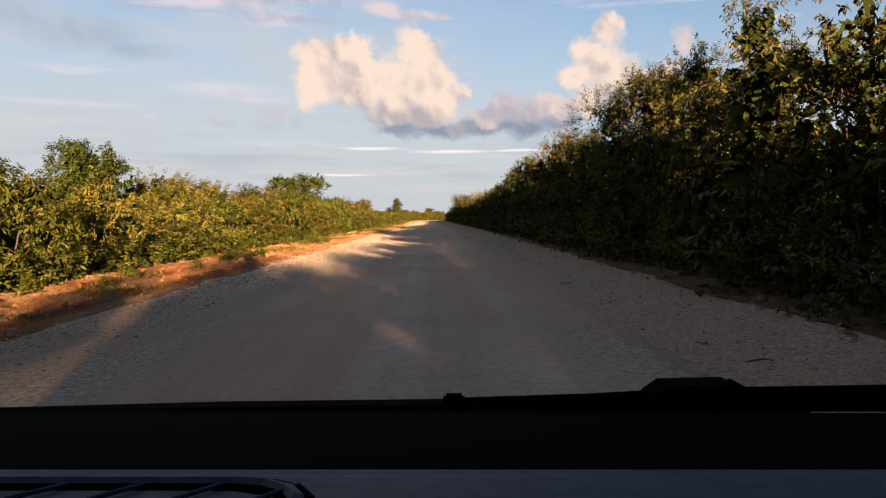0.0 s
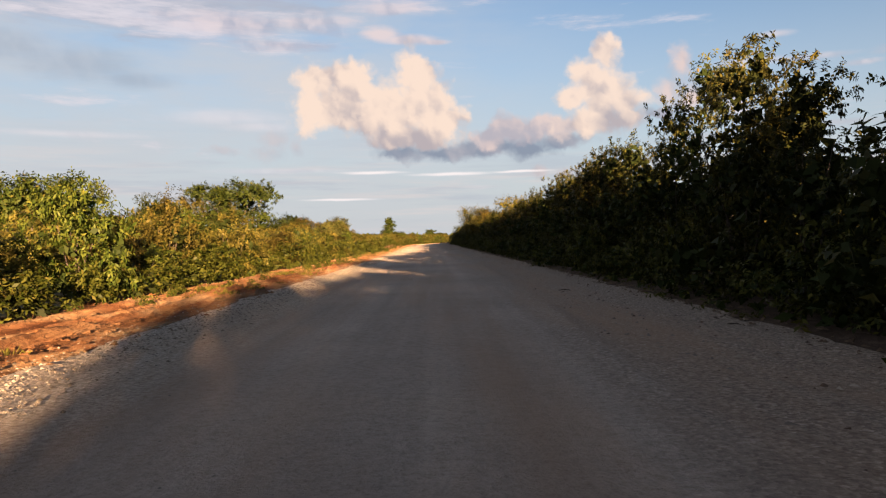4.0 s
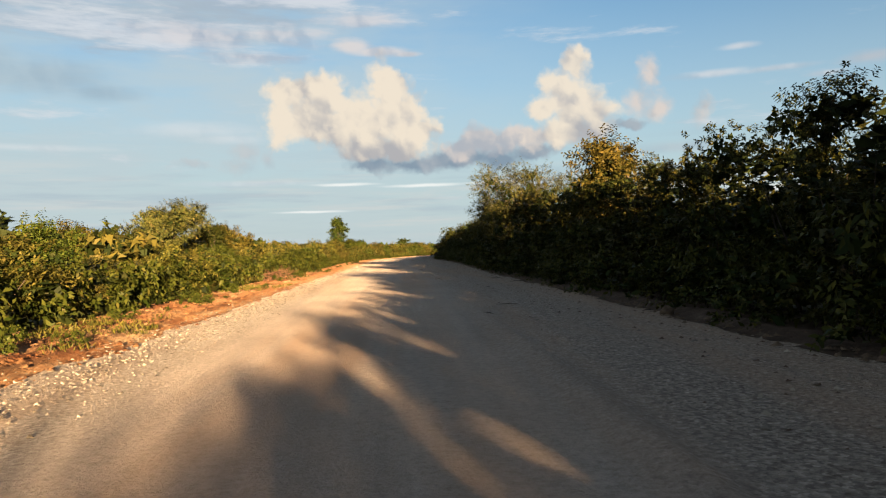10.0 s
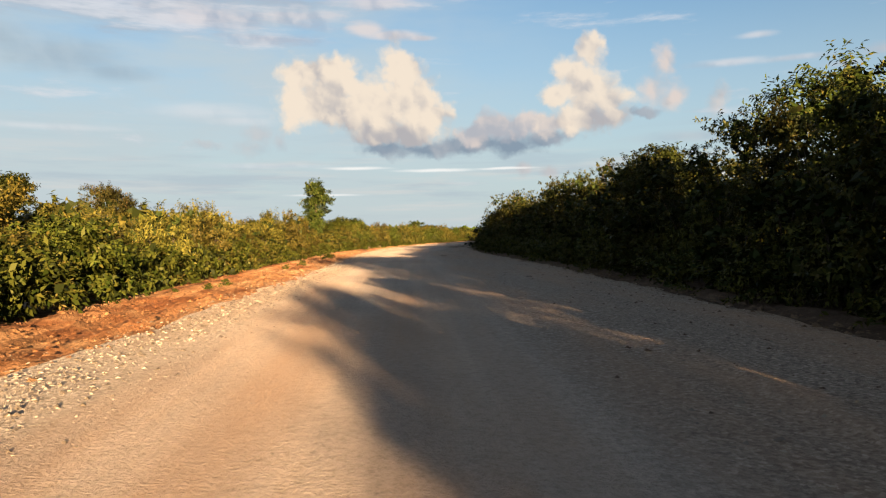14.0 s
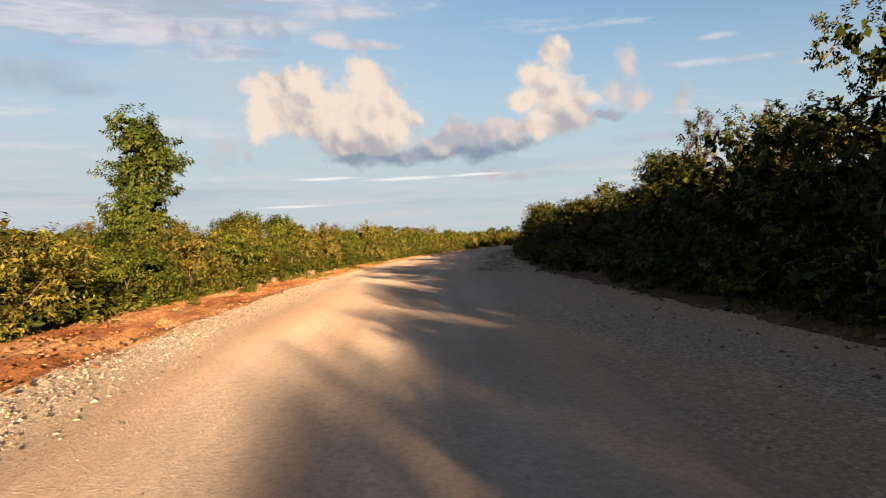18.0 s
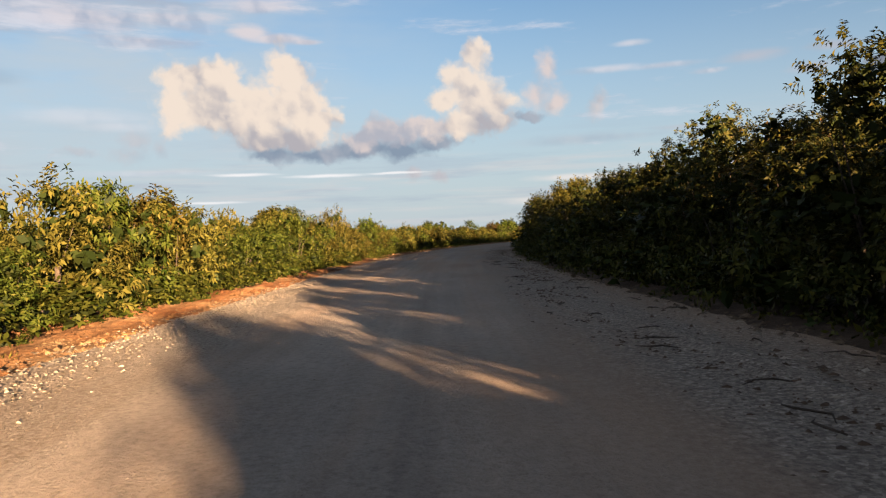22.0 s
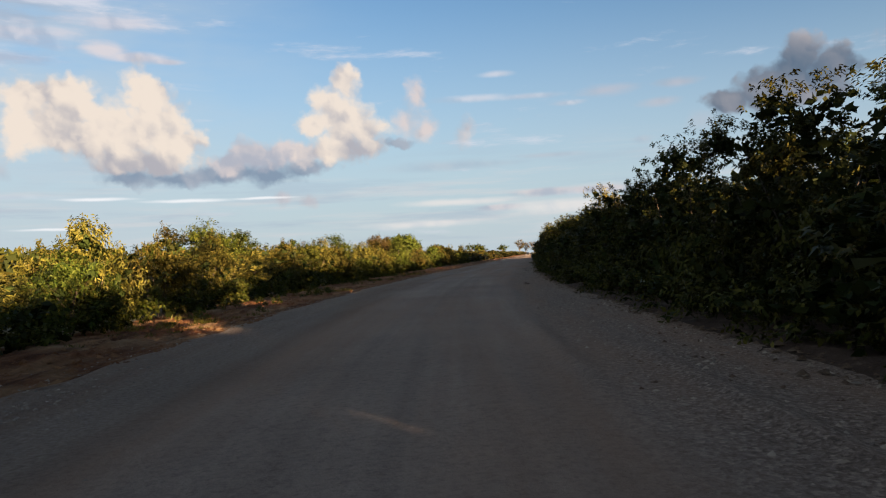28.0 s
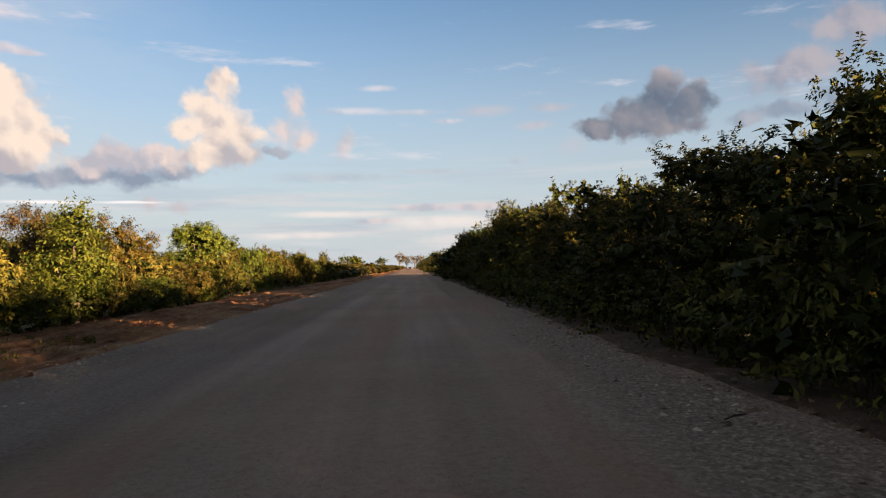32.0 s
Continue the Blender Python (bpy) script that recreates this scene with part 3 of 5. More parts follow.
def leaves(pos, way, up, length, width, fold=0.25, far=False):
    """Folded leaves: four corners each (three where far off), from its stalk along way, with up as the side that faces out."""
    side = unit(np.cross(way, up))
    nrm = np.cross(side, way)
    L, W = length[:, None], width[:, None]
    a = pos
    b = pos + way * L * 0.45 - side * W * 0.5 + nrm * W * fold
    c = pos + way * L - nrm * L * 0.08
    d = pos + way * L * 0.45 + side * W * 0.5 + nrm * W * fold
    if far:
        v = np.stack([a - way * L * 0.1 - side * W * 0.5, a - way * L * 0.1 + side * W * 0.5, c], 1).reshape(-1, 3)
        return v, np.arange(len(v)).reshape(-1, 3)
    v = np.stack([a, b, c, d], 1).reshape(-1, 3)
    return v, np.arange(len(v)).reshape(-1, 4)


def foliage(r, lobes, shoots, per, length, width, reach, droop=0.15, inner=0.25, lift=0.5, floor=0.05, far=False):
    """Leafy shoots that grow outward from a set of lobes (x, y, z, rx, ry, rz)."""
    lobes = np.asarray(lobes, float)
    vol = lobes[:, 3] * lobes[:, 4] + lobes[:, 4] * lobes[:, 5]
    pick = r.choice(len(lobes), shoots, p=vol / vol.sum())
    lb = lobes[pick]
    tuft = unit(r.normal(size=(len(lobes), 7, 3)) + np.array([0, 0, 0.2]))
    out_by = r.uniform(0.78, 1.1, (len(lobes), 7))
    which = r.integers(0, 7, shoots)
    u = unit(tuft[pick, which] + r.normal(size=(shoots, 3)) * 0.3)
    lump = out_by[pick, which] + 0.08 * r.normal(size=shoots)
    rad = np.where(r.random(shoots) < inner, r.uniform(0.25, 0.75, shoots), r.uniform(0.75, 1.0, shoots)) * lump
    root = lb[:, :3] + u * lb[:, 3:] * rad[:, None]
    way = unit(u * np.array([1, 1, 0.7]) + np.array([0, 0, lift]) + r.normal(size=(shoots, 3)) * 0.45)
    k = np.tile(np.linspace(0.0, 1.0, per), shoots)
    R, D = np.repeat(root, per, 0), np.repeat(way, per, 0)
    ln = np.repeat(r.uniform(0.6, 1.3, shoots) * reach, per)
    p = R + D * (k * ln)[:, None]
    p[:, 2] -= droop * k * k * ln
    ang = np.tile(np.arange(per) * 2.4, shoots) + np.repeat(r.uniform(0, 6.28, shoots), per)
    e1 = unit(np.cross(D, np.array([0.3, 0.2, 1.0])))
    e2 = np.cross(D, e1)
    out = e1 * np.cos(ang)[:, None] + e2 * np.sin(ang)[:, None]
    lw = unit(D * 0.55 + out * 0.9 + r.normal(size=p.shape) * 0.2 + np.array([0, 0, -0.5]))
    up = unit(out * 0.3 + np.array([0, 0, 0.5]) + np.repeat(u, per, 0) * 1.1 + r.normal(size=p.shape) * 0.35)
    keep = p[:, 2] > floor
    size = r.uniform(0.65, 1.25, len(p))[keep]
    return leaves(p[keep], lw[keep], up[keep], length * size, width * size, 0.25, far)


def tube(points, radii, sides=6):
    """A tapering round branch along points."""
    pts = np.asarray(points, float)
    vs, fs = [], []
    for i, (p, rd) in enumerate(zip(pts, radii)):
        d = unit(pts[min(i + 1, len(pts) - 1)] - pts[max(i - 1, 0)])
        a = unit(np.cross(d, np.array([0.31, 0.9, 0.17])))
        b = np.cross(d, a)
        for j in range(sides):
            t = 2 * math.pi * j / sides
            vs.append(p + (a * math.cos(t) + b * math.sin(t)) * rd)
    for i in range(len(pts) - 1):
        for j in range(sides):
            q = (j + 1) % sides
            fs.append((i * sides + j, i * sides + q, (i + 1) * sides + q, (i + 1) * sides + j))
    return np.array(vs), np.array(fs)


def joined(pieces):
    vs, fs, k = [], [], 0
    for v, f in pieces:
        vs.append(v)
        fs.append(f + k)
        k += len(v)
    return np.concatenate(vs), np.concatenate(fs)


def scatter(tmpl, s, n, z, scale, turn, tall=None):
    """Copies of a template (verts, faces) set along the road, as one array."""
    v, f = tmpl
    x, y = line(s, n)
    tall = scale if tall is None else tall
    c, q = np.cos(turn)[:, None], np.sin(turn)[:, None]
    vx = (v[None, :, 0] * c - v[None, :, 1] * q) * scale[:, None] + x[:, None]
    vy = (v[None, :, 0] * q + v[None, :, 1] * c) * scale[:, None] + y[:, None]
    vz = v[None, :, 2] * tall[:, None] + z[:, None]
    vv = np.stack([vx, vy, vz], -1).reshape(-1, 3)
    ff = (f[None] + (np.arange(len(s)) * len(v))[:, None, None]).reshape(-1, f.shape[1])
    return vv, ff


# ---- ground, road, verges ----
def ribbon(name, s, u, n_of, z_of, mat, label, category):
    """A strip along the road: stations s, steps u from 0 to 1 across."""
    ss, uu = np.meshgrid(s, u, indexing='ij')
    nn = n_of(ss, uu)
    zz = z_of(ss, uu, nn)
    x, y = line(ss, nn)
    v = np.stack([x, y, zz], -1).reshape(-1, 3)
    a, b = ss.shape
    i = np.arange(a * b).reshape(a, b)
    f = np.stack([i[:-1, :-1], i[:-1, 1:], i[1:, 1:], i[1:, :-1]], -1).reshape(-1, 4)
    uvs = np.stack([nn.ravel(), ss.ravel()], 1)
    ob = put(name, mesh_of(name, v, f, mat, uvs, True))
    return tagged(ob, label, category, kind="structure")


ST = np.concatenate([np.arange(-40, 450, 0.4), np.arange(450, 1300, 4.0)])
NOISE_U = rng.random(4096)


def grain(s, n, cell):
    """Value noise on a grid of cells, 0 to 1."""
    a, b = s / cell, n / cell
    i, j = np.floor(a).astype(int), np.floor(b).astype(int)
    fa, fb = a - i, b - j
    fa, fb = fa * fa * (3 - 2 * fa), fb * fb * (3 - 2 * fb)

    def at(p, q):
        return NOISE_U[(p * 131 + q * 517 + (p * q) % 97) % 4096]
    return (at(i, j) * (1 - fa) + at(i + 1, j) * fa) * (1 - fb) + (at(i, j + 1) * (1 - fa) + at(i + 1, j + 1) * fa) * fb


def road_n(s, u):
    return edge_l(s) - 0.25 + 0.5 * (grain(s, s * 0 + 17, 1.1) - 0.5) * (1 - u) ** 3 + (bush_r(s) - 0.35 - edge_l(s) + 0.25) * u


def road_z(s, u, n):
    crown = 0.05 - 0.0035 * (n - 0.3) ** 2
    side = np.clip((n - 1.6) / 1.5, 0, 1) + np.clip((-3.4 - n) / 1.0, 0, 1)
    wind = 1.9 + 0.9 * (grain(s, n * 0 + 3, 14.0) - 0.5)
    windrow = 0.085 * np.exp(-((n - wind) / 0.16) ** 2) * np.clip(2.2 * grain(s, n * 0 + 40, 7.0) - 0.7, 0, 1)
    windrow = windrow + 0.06 * np.exp(-((n - wind - 1.1) / 0.14) ** 2) * np.clip(2.2 * grain(s, n * 0 + 71, 9.0) - 0.8, 0, 1)
    return windrow + crown * 0.6 + 0.03 * (grain(s, n, 1.3) - 0.5) * (0.35 + side) + 0.022 * side * (grain(s + 50, n, 0.9) - 0.5)


ribbon("road", ST, np.linspace(0, 1, 64), road_n, road_z, ROAD, "pale crushed-stone gravel road with packed wheel tracks and loose sides", "road")


def verge_n(s, u):
    return bush_l(s) - 1.6 + (edge_l(s) + 0.1 - bush_l(s) + 1.6) * u


def verge_z(s, u, n):
    e = edge_l(s)
    ruts = 0.0
    for k, (off, high, wide) in enumerate(((1.0, 0.12, 0.11), (1.5, 0.16, 0.14), (2.2, 0.09, 0.14), (2.8, 0.14, 0.17))):
        at = e - off - 0.35 * (grain(s, n * 0 + 7 * k, 9.0) - 0.5)
        ruts = ruts + 0.8 * high * np.exp(-((n - at) / wide) ** 2) * (0.2 + 0.7 * grain(s, n * 0 + 13 * k, 2.4 + 0.4 * k) + 0.7 * grain(s, n * 0 + 5 * k, 0.45))
    bank = 0.09 * np.exp(-((n - bush_l(s) - 0.7) / 0.5) ** 2) * (0.3 + 1.3 * grain(s, n * 0 + 4, 3.1))
    lip = -0.10 * (1 - u) ** 4
    edge = -0.07 * np.clip((n - e + 0.25) / 0.3, 0, 1)
    return -0.05 + np.maximum(ruts, bank) + 0.04 * (grain(s, n, 0.9) - 0.5) + 0.05 * (grain(s, n + 31, 0.4) - 0.5) + 0.05 * (grain(s + 9, n + 3, 0.21) - 0.5) + lip + edge


ribbon("verge_left", np.concatenate([np.arange(-20, 440, 0.24), np.arange(440, 1300, 4.0)]), np.linspace(0, 1, 42), verge_n, verge_z, EARTH, "graded red earth verge with low ridges and ruts", "verge")


def verge_rn(s, u):
    return bush_r(s) - 0.55 + 3.2 * u


def verge_rz(s, u, n):
    return -0.04 + 0.13 * np.exp(-((u - 0.22) / 0.12) ** 2) * (0.3 + grain(s, n * 0, 2.5)) + 0.08 * (grain(s, n, 0.7) - 0.5) - 0.12 * (u > 0.95)


ribbon("verge_right", ST, np.linspace(0, 1, 12), verge_rn, verge_rz, BANK, "low bank of red-brown earth under the hedge", "verge")

g = 4600.0
k = 48
gv = [(0, 200, -0.16)] + [(math.sin(2 * math.pi * i / k) * g, 200 + math.cos(2 * math.pi * i / k) * g, -0.16) for i in range(k)]
gf = [(0, 1 + (i + 1) % k, 1 + i) for i in range(k)]
tagged(put("ground", mesh_of("ground", gv, gf, SOIL)), "flat bush land of brown soil and scrub", "ground", kind="structure")


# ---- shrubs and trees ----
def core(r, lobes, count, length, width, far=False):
    """Oversized filler leaves deep inside, which stop sight and light through the crown."""
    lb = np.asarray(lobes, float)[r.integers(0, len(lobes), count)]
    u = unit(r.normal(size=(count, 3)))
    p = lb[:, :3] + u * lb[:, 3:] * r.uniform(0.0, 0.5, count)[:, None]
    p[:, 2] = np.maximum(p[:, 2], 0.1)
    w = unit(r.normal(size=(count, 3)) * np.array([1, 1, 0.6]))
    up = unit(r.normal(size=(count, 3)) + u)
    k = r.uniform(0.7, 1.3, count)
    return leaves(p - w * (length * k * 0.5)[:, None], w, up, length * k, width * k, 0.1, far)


def bush_lobes(r, height, width, skirt=6, tops=5, mids=5):
    lb = []
    for i in range(skirt):
        a, d = 6.283 * i / skirt + r.uniform(-0.4, 0.4), width * r.uniform(0.28, 0.4)
        q = width * r.uniform(0.14, 0.2)
        lb.append((math.cos(a) * d, math.sin(a) * d, height * 0.16, q, q, height * 0.17))
    for i in range(mids):
        a, d = 6.283 * i / mids + r.uniform(-0.6, 0.6), width * r.uniform(0.2, 0.34)
        q = width * r.uniform(0.18, 0.26)
        lb.append((math.cos(a) * d, math.sin(a) * d, height * r.uniform(0.36, 0.56), q, q, height * r.uniform(0.17, 0.24)))
    for i in range(tops):
        a, d = r.uniform(0, 6.28), width * r.uniform(0.0, 0.24)
        q = width * r.uniform(0.13, 0.22)
        lb.append((math.cos(a) * d, math.sin(a) * d, height * r.uniform(0.64, 0.84), q, q, height * r.uniform(0.12, 0.18)))
    return lb


def shrub(seed, name, height, width, mat, label, length, wide, shoots, per, reach, cores, category="shrub"):
    """A shrub > crown, stems: lobes of leafy shoots that come down to the soil."""
    r = np.random.default_rng(seed)
    lb = bush_lobes(r, height, width)
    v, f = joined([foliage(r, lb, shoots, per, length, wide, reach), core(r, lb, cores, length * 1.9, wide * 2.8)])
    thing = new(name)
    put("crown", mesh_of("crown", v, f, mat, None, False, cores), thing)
    for i in range(4):
        a = r.uniform(0, 6.28)
        e = np.array([math.cos(a) * width * 0.22, math.sin(a) * width * 0.22, height * 0.6])
        mid = e * 0.45 + r.normal(size=3) * 0.08
        tv, tf = tube([(math.cos(a) * .08, math.sin(a) * .08, -0.25), mid, e], [0.03, 0.02, 0.006], 5)
        put("stem", mesh_of("stem", tv, tf, DARK_BARK), thing)
    return tagged(thing, label, category)


def rough_bush(seed, height, width, length, wide, shoots, per, reach, cores, far=False):
    """The same growth with fewer, larger leaves, for the joined thicket."""
    r = np.random.default_rng(seed)
    lb = bush_lobes(r, height, width)
    return foliage(r, lb, shoots, per, length, wide, reach, far=far), core(r, lb, cores, length * 1.8, wide * 2.3, far)


def spread(models, places, group):
    """Places: rows of s, n, scale, tall, which model. The first use of a model is the model itself."""
    used = {}
    for s, n, sc, tall, w in places:
        md = models[w]
        x, y = line(s, n)
        turn = Euler((0, 0, float(rng.uniform(0, 6.28)))).to_quaternion()
        if w not in used:
            used[w] = (sc, tall)
            md.matrix_basis = Matrix.LocRotScale((float(x), float(y), -0.03), turn, (sc, sc, tall))
            tagged(md, group=group)
        else:
            a, b = used[w]
            copy_thing(md, Matrix.LocRotScale((float(x), float(y), -0.03), turn, (sc / a, sc / a, tall / b)))


def top_r(s, n0=0):
    """Height of the hedge on the right; unseen behind the start, raised for shade."""
    return np.interp(s, [-60, -27, -19, 12, 18, 26, 31, 38, 45, 49, 53, 58, 63, 70, 75, 82, 92, 98, 104, 110, 117, 122, 130, 133, 138, 148, 158, 163, 170, 178, 186,
                         191, 198, 206, 216, 222, 234, 240, 245, 250, 258, 266, 278, 288, 304, 309, 313, 318, 332, 341, 352, 376, 386, 392, 398, 404, 410, 414, 417,
                         421, 428, 433, 445, 1200],
                     [7, 7, 5, 4.9, 6.2, 6.9, 5.2, 5.6, 5.2, 6.1, 5.8, 5.6, 5, 5.7, 4.7, 5.2, 4.9, 4.8, 5.2, 4.9, 4.6, 4.2, 4.6, 4.6, 3.8, 4.3, 4.4, 4.2, 4.6,
                         4.7, 4.6, 4.2, 4.5, 4.3, 4.5, 4.6, 4.6, 4.5, 4, 3.3, 3.1, 3.5, 3.8, 4.1, 3.7, 3.4, 3.4, 3.6, 4.1, 4.8, 4.3, 4.1, 3.7, 3.5, 3.4, 3.5, 4,
                         4.2, 3.8, 3.4, 3.5, 3.8, 4.7, 5])


def top_l(s, n0=0):
    """Height of the scrub on the left."""
    return np.interp(s, [-20, 0, 35, 46, 70, 100, 128, 190, 206, 222, 246, 265, 280, 312, 329, 350, 390, 430, 1200],
                     [2.6, 2.6, 2.2, 2.7, 2.7, 2.3, 1.75, 1.6, 2.5, 2.7, 2.1, 2.2, 2.5, 3.3, 3.2, 2.6, 2.3, 2.5, 2.8])


# left: waist-high to man-high broad-leaved scrub
LEFT_H = 2.3
left_models = [shrub(10 + i, "shrub", LEFT_H, 3.0, (LEAF_SHRUB, LEAF_SHRUB, LEAF_GREEN, LEAF_SHRUB, LEAF_GREEN, LEAF_SHRUB)[i],
                     "fresh green broad-leaved shrub at the edge of the red verge" if i in (2, 4) else "yellow-green broad-leaved shrub at the edge of the red verge",
                     0.135, 0.05, 330, 12, 0.3, 260) for i in range(6)]
pl = []
s = -8.0
while s < 500:
    hgt = float(top_l(s)) * rng.uniform(0.52, 1.32)
    pl.append((s, float(bush_l(s)) - 1.2 + rng.normal() * 0.35, rng.uniform(0.75, 1.2), hgt / LEFT_H, int(rng.integers(0, 6))))
    s += rng.uniform(2.1, 3.0)
spread(left_models, pl, "roadside shrubs")

# right: tall dark hedge of small trees grown together
HEDGE_H = 4.4
hedge_models = [shrub(40 + i, "hedge_tree", HEDGE_H, 3.9, LEAF_HEDGE if i < 4 else LEAF_FINE,
                      "tall dark-leaved bush grown into the roadside hedge" if i < 4 else "tall fine-leaved thorn bush grown into the roadside hedge",
                      0.095, 0.048 if i < 4 else 0.04, 500 if i < 4 else 560, 11, 0.18, 620 if i < 4 else 900, "tree") for i in range(6)]
pl = []
# starts behind the view, added there only to shade the first stretch
s = -62.0
while s < 480:
    hgt = float(top_r(s)) * rng.uniform(0.9, 1.18)
    fine = 14 < s < 36 or 164 < s < 186 or rng.random() < 0.12
    pl.append((s, float(bush_r(s)) + 1.75 + rng.normal() * 0.15, rng.uniform(0.88, 1.12), hgt / HEDGE_H, int(rng.integers(4, 6) if fine else rng.integers(0, 4))))
    s += rng.uniform(2.2, 3.1)
spread(hedge_models, pl, "hedge trees")

# low growth that closes the foot of the hedge
thick_l = [rough_bush(70 + i, 2.4, 3.2, 0.19, 0.09, 130, 8, 0.34, 70, True) for i in range(4)]
far_l = [rough_bush(75 + i, 2.4, 3.2, 0.4, 0.26, 36, 6, 0.45, 40, True) for i in range(4)]
thick_r = [rough_bush(80 + i, 4.4, 4.0, 0.16, 0.085, 170, 7, 0.26, 240, True) for i in range(4)]
deep_r = [rough_bush(86 + i, 4.4, 4.4, 0.28, 0.18, 70, 6, 0.34, 170, True) for i in range(3)]
tall_r = [rough_bush(83 + i, 7.0, 4.6, 0.22, 0.13, 150, 6, 0.3, 300, True) for i in range(3)]
skirt_r = [rough_bush(90 + i, 1.1, 1.6, 0.12, 0.05, 36, 9, 0.26, 30) for i in range(4)]
skirt_l = [rough_bush(95 + i, 0.95, 1.5, 0.15, 0.07, 46, 9, 0.3, 22) for i in range(4)]


def thicket(name, tmpls, mat, rows, s0, s1, step, side, size, label, tall_of=None, nominal=1.0):
    pcs, deep = [], []
    for n0, extra in rows:
        m = int((s1 - s0) / step)
        s = s0 + np.arange(m) * step + rng.normal(size=m) * 0.7
        base = bush_l(s) - n0 if side < 0 else bush_r(s) + n0
        n = base + rng.normal(size=m) * (0.5 * min(n0, 1.2) + max(0.0, n0 - 9) * 0.12)
        s = s + rng.normal(size=m) * step * 0.3
        sc = rng.uniform(0.85, 1.2, m) * size
        tall = (sc if tall_of is None else tall_of(s, n0) / nominal) * rng.uniform(0.78, 1.12, m) * extra
        wh = rng.integers(0, len(tmpls), m)
        for q in range(len(tmpls)):
            o = wh == q
            turn = rng.uniform(0, 6.28, o.sum())
            for half, out in zip(tmpls[q], (pcs, deep)):
                out.append(scatter(half, s[o], n[o], np.full(o.sum(), -0.05), sc[o], turn, tall[o]))
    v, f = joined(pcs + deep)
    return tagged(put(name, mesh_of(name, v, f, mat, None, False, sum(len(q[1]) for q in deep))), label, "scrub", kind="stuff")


def rising(s, n0):
    """Height of the bush added unseen behind the hedge, raised further on for shade."""
    low = np.min([top_r(s + d) for d in (-12, -8, -4, 0, 4, 8, 12)], 0)
    more = np.clip((low - 1.4) * (n0 + 5.0) / 6.8 * 0.88 + 1.4 - top_r(s), 0, 5.0)
    return top_r(s) + np.interp(s, [225, 275], [0.0, 1.0]) * more


thicket("scrub_left", thick_l, LEAF_SHRUB, [(3.6, 1.0), (6.6, 1.1)], -10, 560, 3.1, -1, 1.0, "dense sunlit scrub behind the roadside shrubs", top_l, 2.4)
thicket("scrub_left_mid", far_l, LEAF_SHRUB, [(10.0, 0.95), (13.5, 1.05)], -10, 640, 4.2, -1, 1.25, "dense taller scrub behind the roadside shrubs", lambda s, n0: np.maximum(top_l(s), np.interp(s, [90, 135, 250, 290], [2.6, 3.2, 3.2, 2.6])), 2.4)
thicket("scrub_left_far", far_l, LEAF_GREEN, [(18, 0.95), (25, 1.05), (36, 1.2), (52, 1.4)], -10, 560, 6.5, -1, 1.7, "scrub stretching away over flat land", lambda s, n0: np.maximum(top_l(s), np.interp(s, [90, 135, 250, 290], [3.5, 4.7, 4.7, 3.4])), 2.4)
thicket("scrub_right", thick_r, LEAF_HEDGE, [(2.7, 0.95), (5.2, 1.08)], -62, 540, 3.3, 1, 1.08, "dense dark thicket behind the hedge", top_r, 4.4)
thicket("scrub_right_deep", tall_r, LEAF_HEDGE, [(7.6, 1.12), (11.5, 0.95), (16.0, 0.95), (22.0, 1.0), (29.0, 1.0)], -60, 500, 4.2, 1, 1.15, "taller bush added out of sight behind the hedge to cast shade", rising, 7.0)
def shade_core(seed, height, width, count):
    """Filler leaves alone, dark in colour, added inside a thicket to stop light leaks."""
    r = np.random.default_rng(seed)
    lb = bush_lobes(r, height, width, 6, 0, 6)
    v, f = core(r, lb, count, 0.22, 0.15)
    return (v[:0], f[:0]), (v, f)


thicket("hedge_heart", [shade_core(100 + i, 4.4, 4.0, 300) for i in range(3)], LEAF_HEDGE, [(2.0, 1.05), (4.0, 1.1)], -62, 480, 2.3, 1, 1.0, "dark filler leaves added inside the hedge to block light", top_r, 4.4)
thicket("undergrowth_right", skirt_r, LEAF_HEDGE, [(0.4, 1.0), (1.5, 1.7)], -20, 450, 1.5, 1, 1.0, "low dark undergrowth at the foot of the hedge")
thicket("undergrowth_left", skirt_l, LEAF_GREEN, [(0.25, 1.0)], -10, 440, 1.5, -1, 1.0, "low green herbs along the edge of the red verge", lambda s, n0: np.interp(s, [60, 95, 205, 225, 300, 320], [0.8, 1.35, 1.35, 0.9, 0.8, 1.0]), 0.95)
def herbs_at(count, seed):
    """Small leafy weeds between the ridges."""
    r = np.random.default_rng(seed)
    spots = r.uniform(-6, 425, 110)
    s = spots[r.integers(0, 110, count)] + r.normal(size=count) * 1.1
    n = edge_l(s) - 1.0 - (edge_l(s) - bush_l(s) - 1.2) * r.random(count) ** 0.8
    wh = r.integers(0, 4, count)
    return joined([scatter(joined(skirt_l[q]), s[wh == q], n[wh == q], np.full((wh == q).sum(), 0.0), r.uniform(0.1, 0.34, (wh == q).sum()), r.uniform(0, 6.28, (wh == q).sum())) for q in range(4)])


tagged(put("weeds", mesh_of("weeds", *herbs_at(420, 97), LEAF_GREEN)), "small leafy weeds between the ridges of the verge", "weeds", kind="stuff")
thicket("scrub_ahead_left", far_l, LEAF_SHRUB, [(1.5, 1.0), (6, 1.05), (14, 1.15), (26, 1.2)], 500, 1250, 8.0, -1, 1.8, "scrub along the road far ahead", top_l, 2.4)
thicket("scrub_ahead_right", deep_r, LEAF_HEDGE, [(2, 1.0), (6, 1.0)], 470, 1250, 6.0, 1, 1.3, "hedge along the road far ahead", top_r, 4.4)


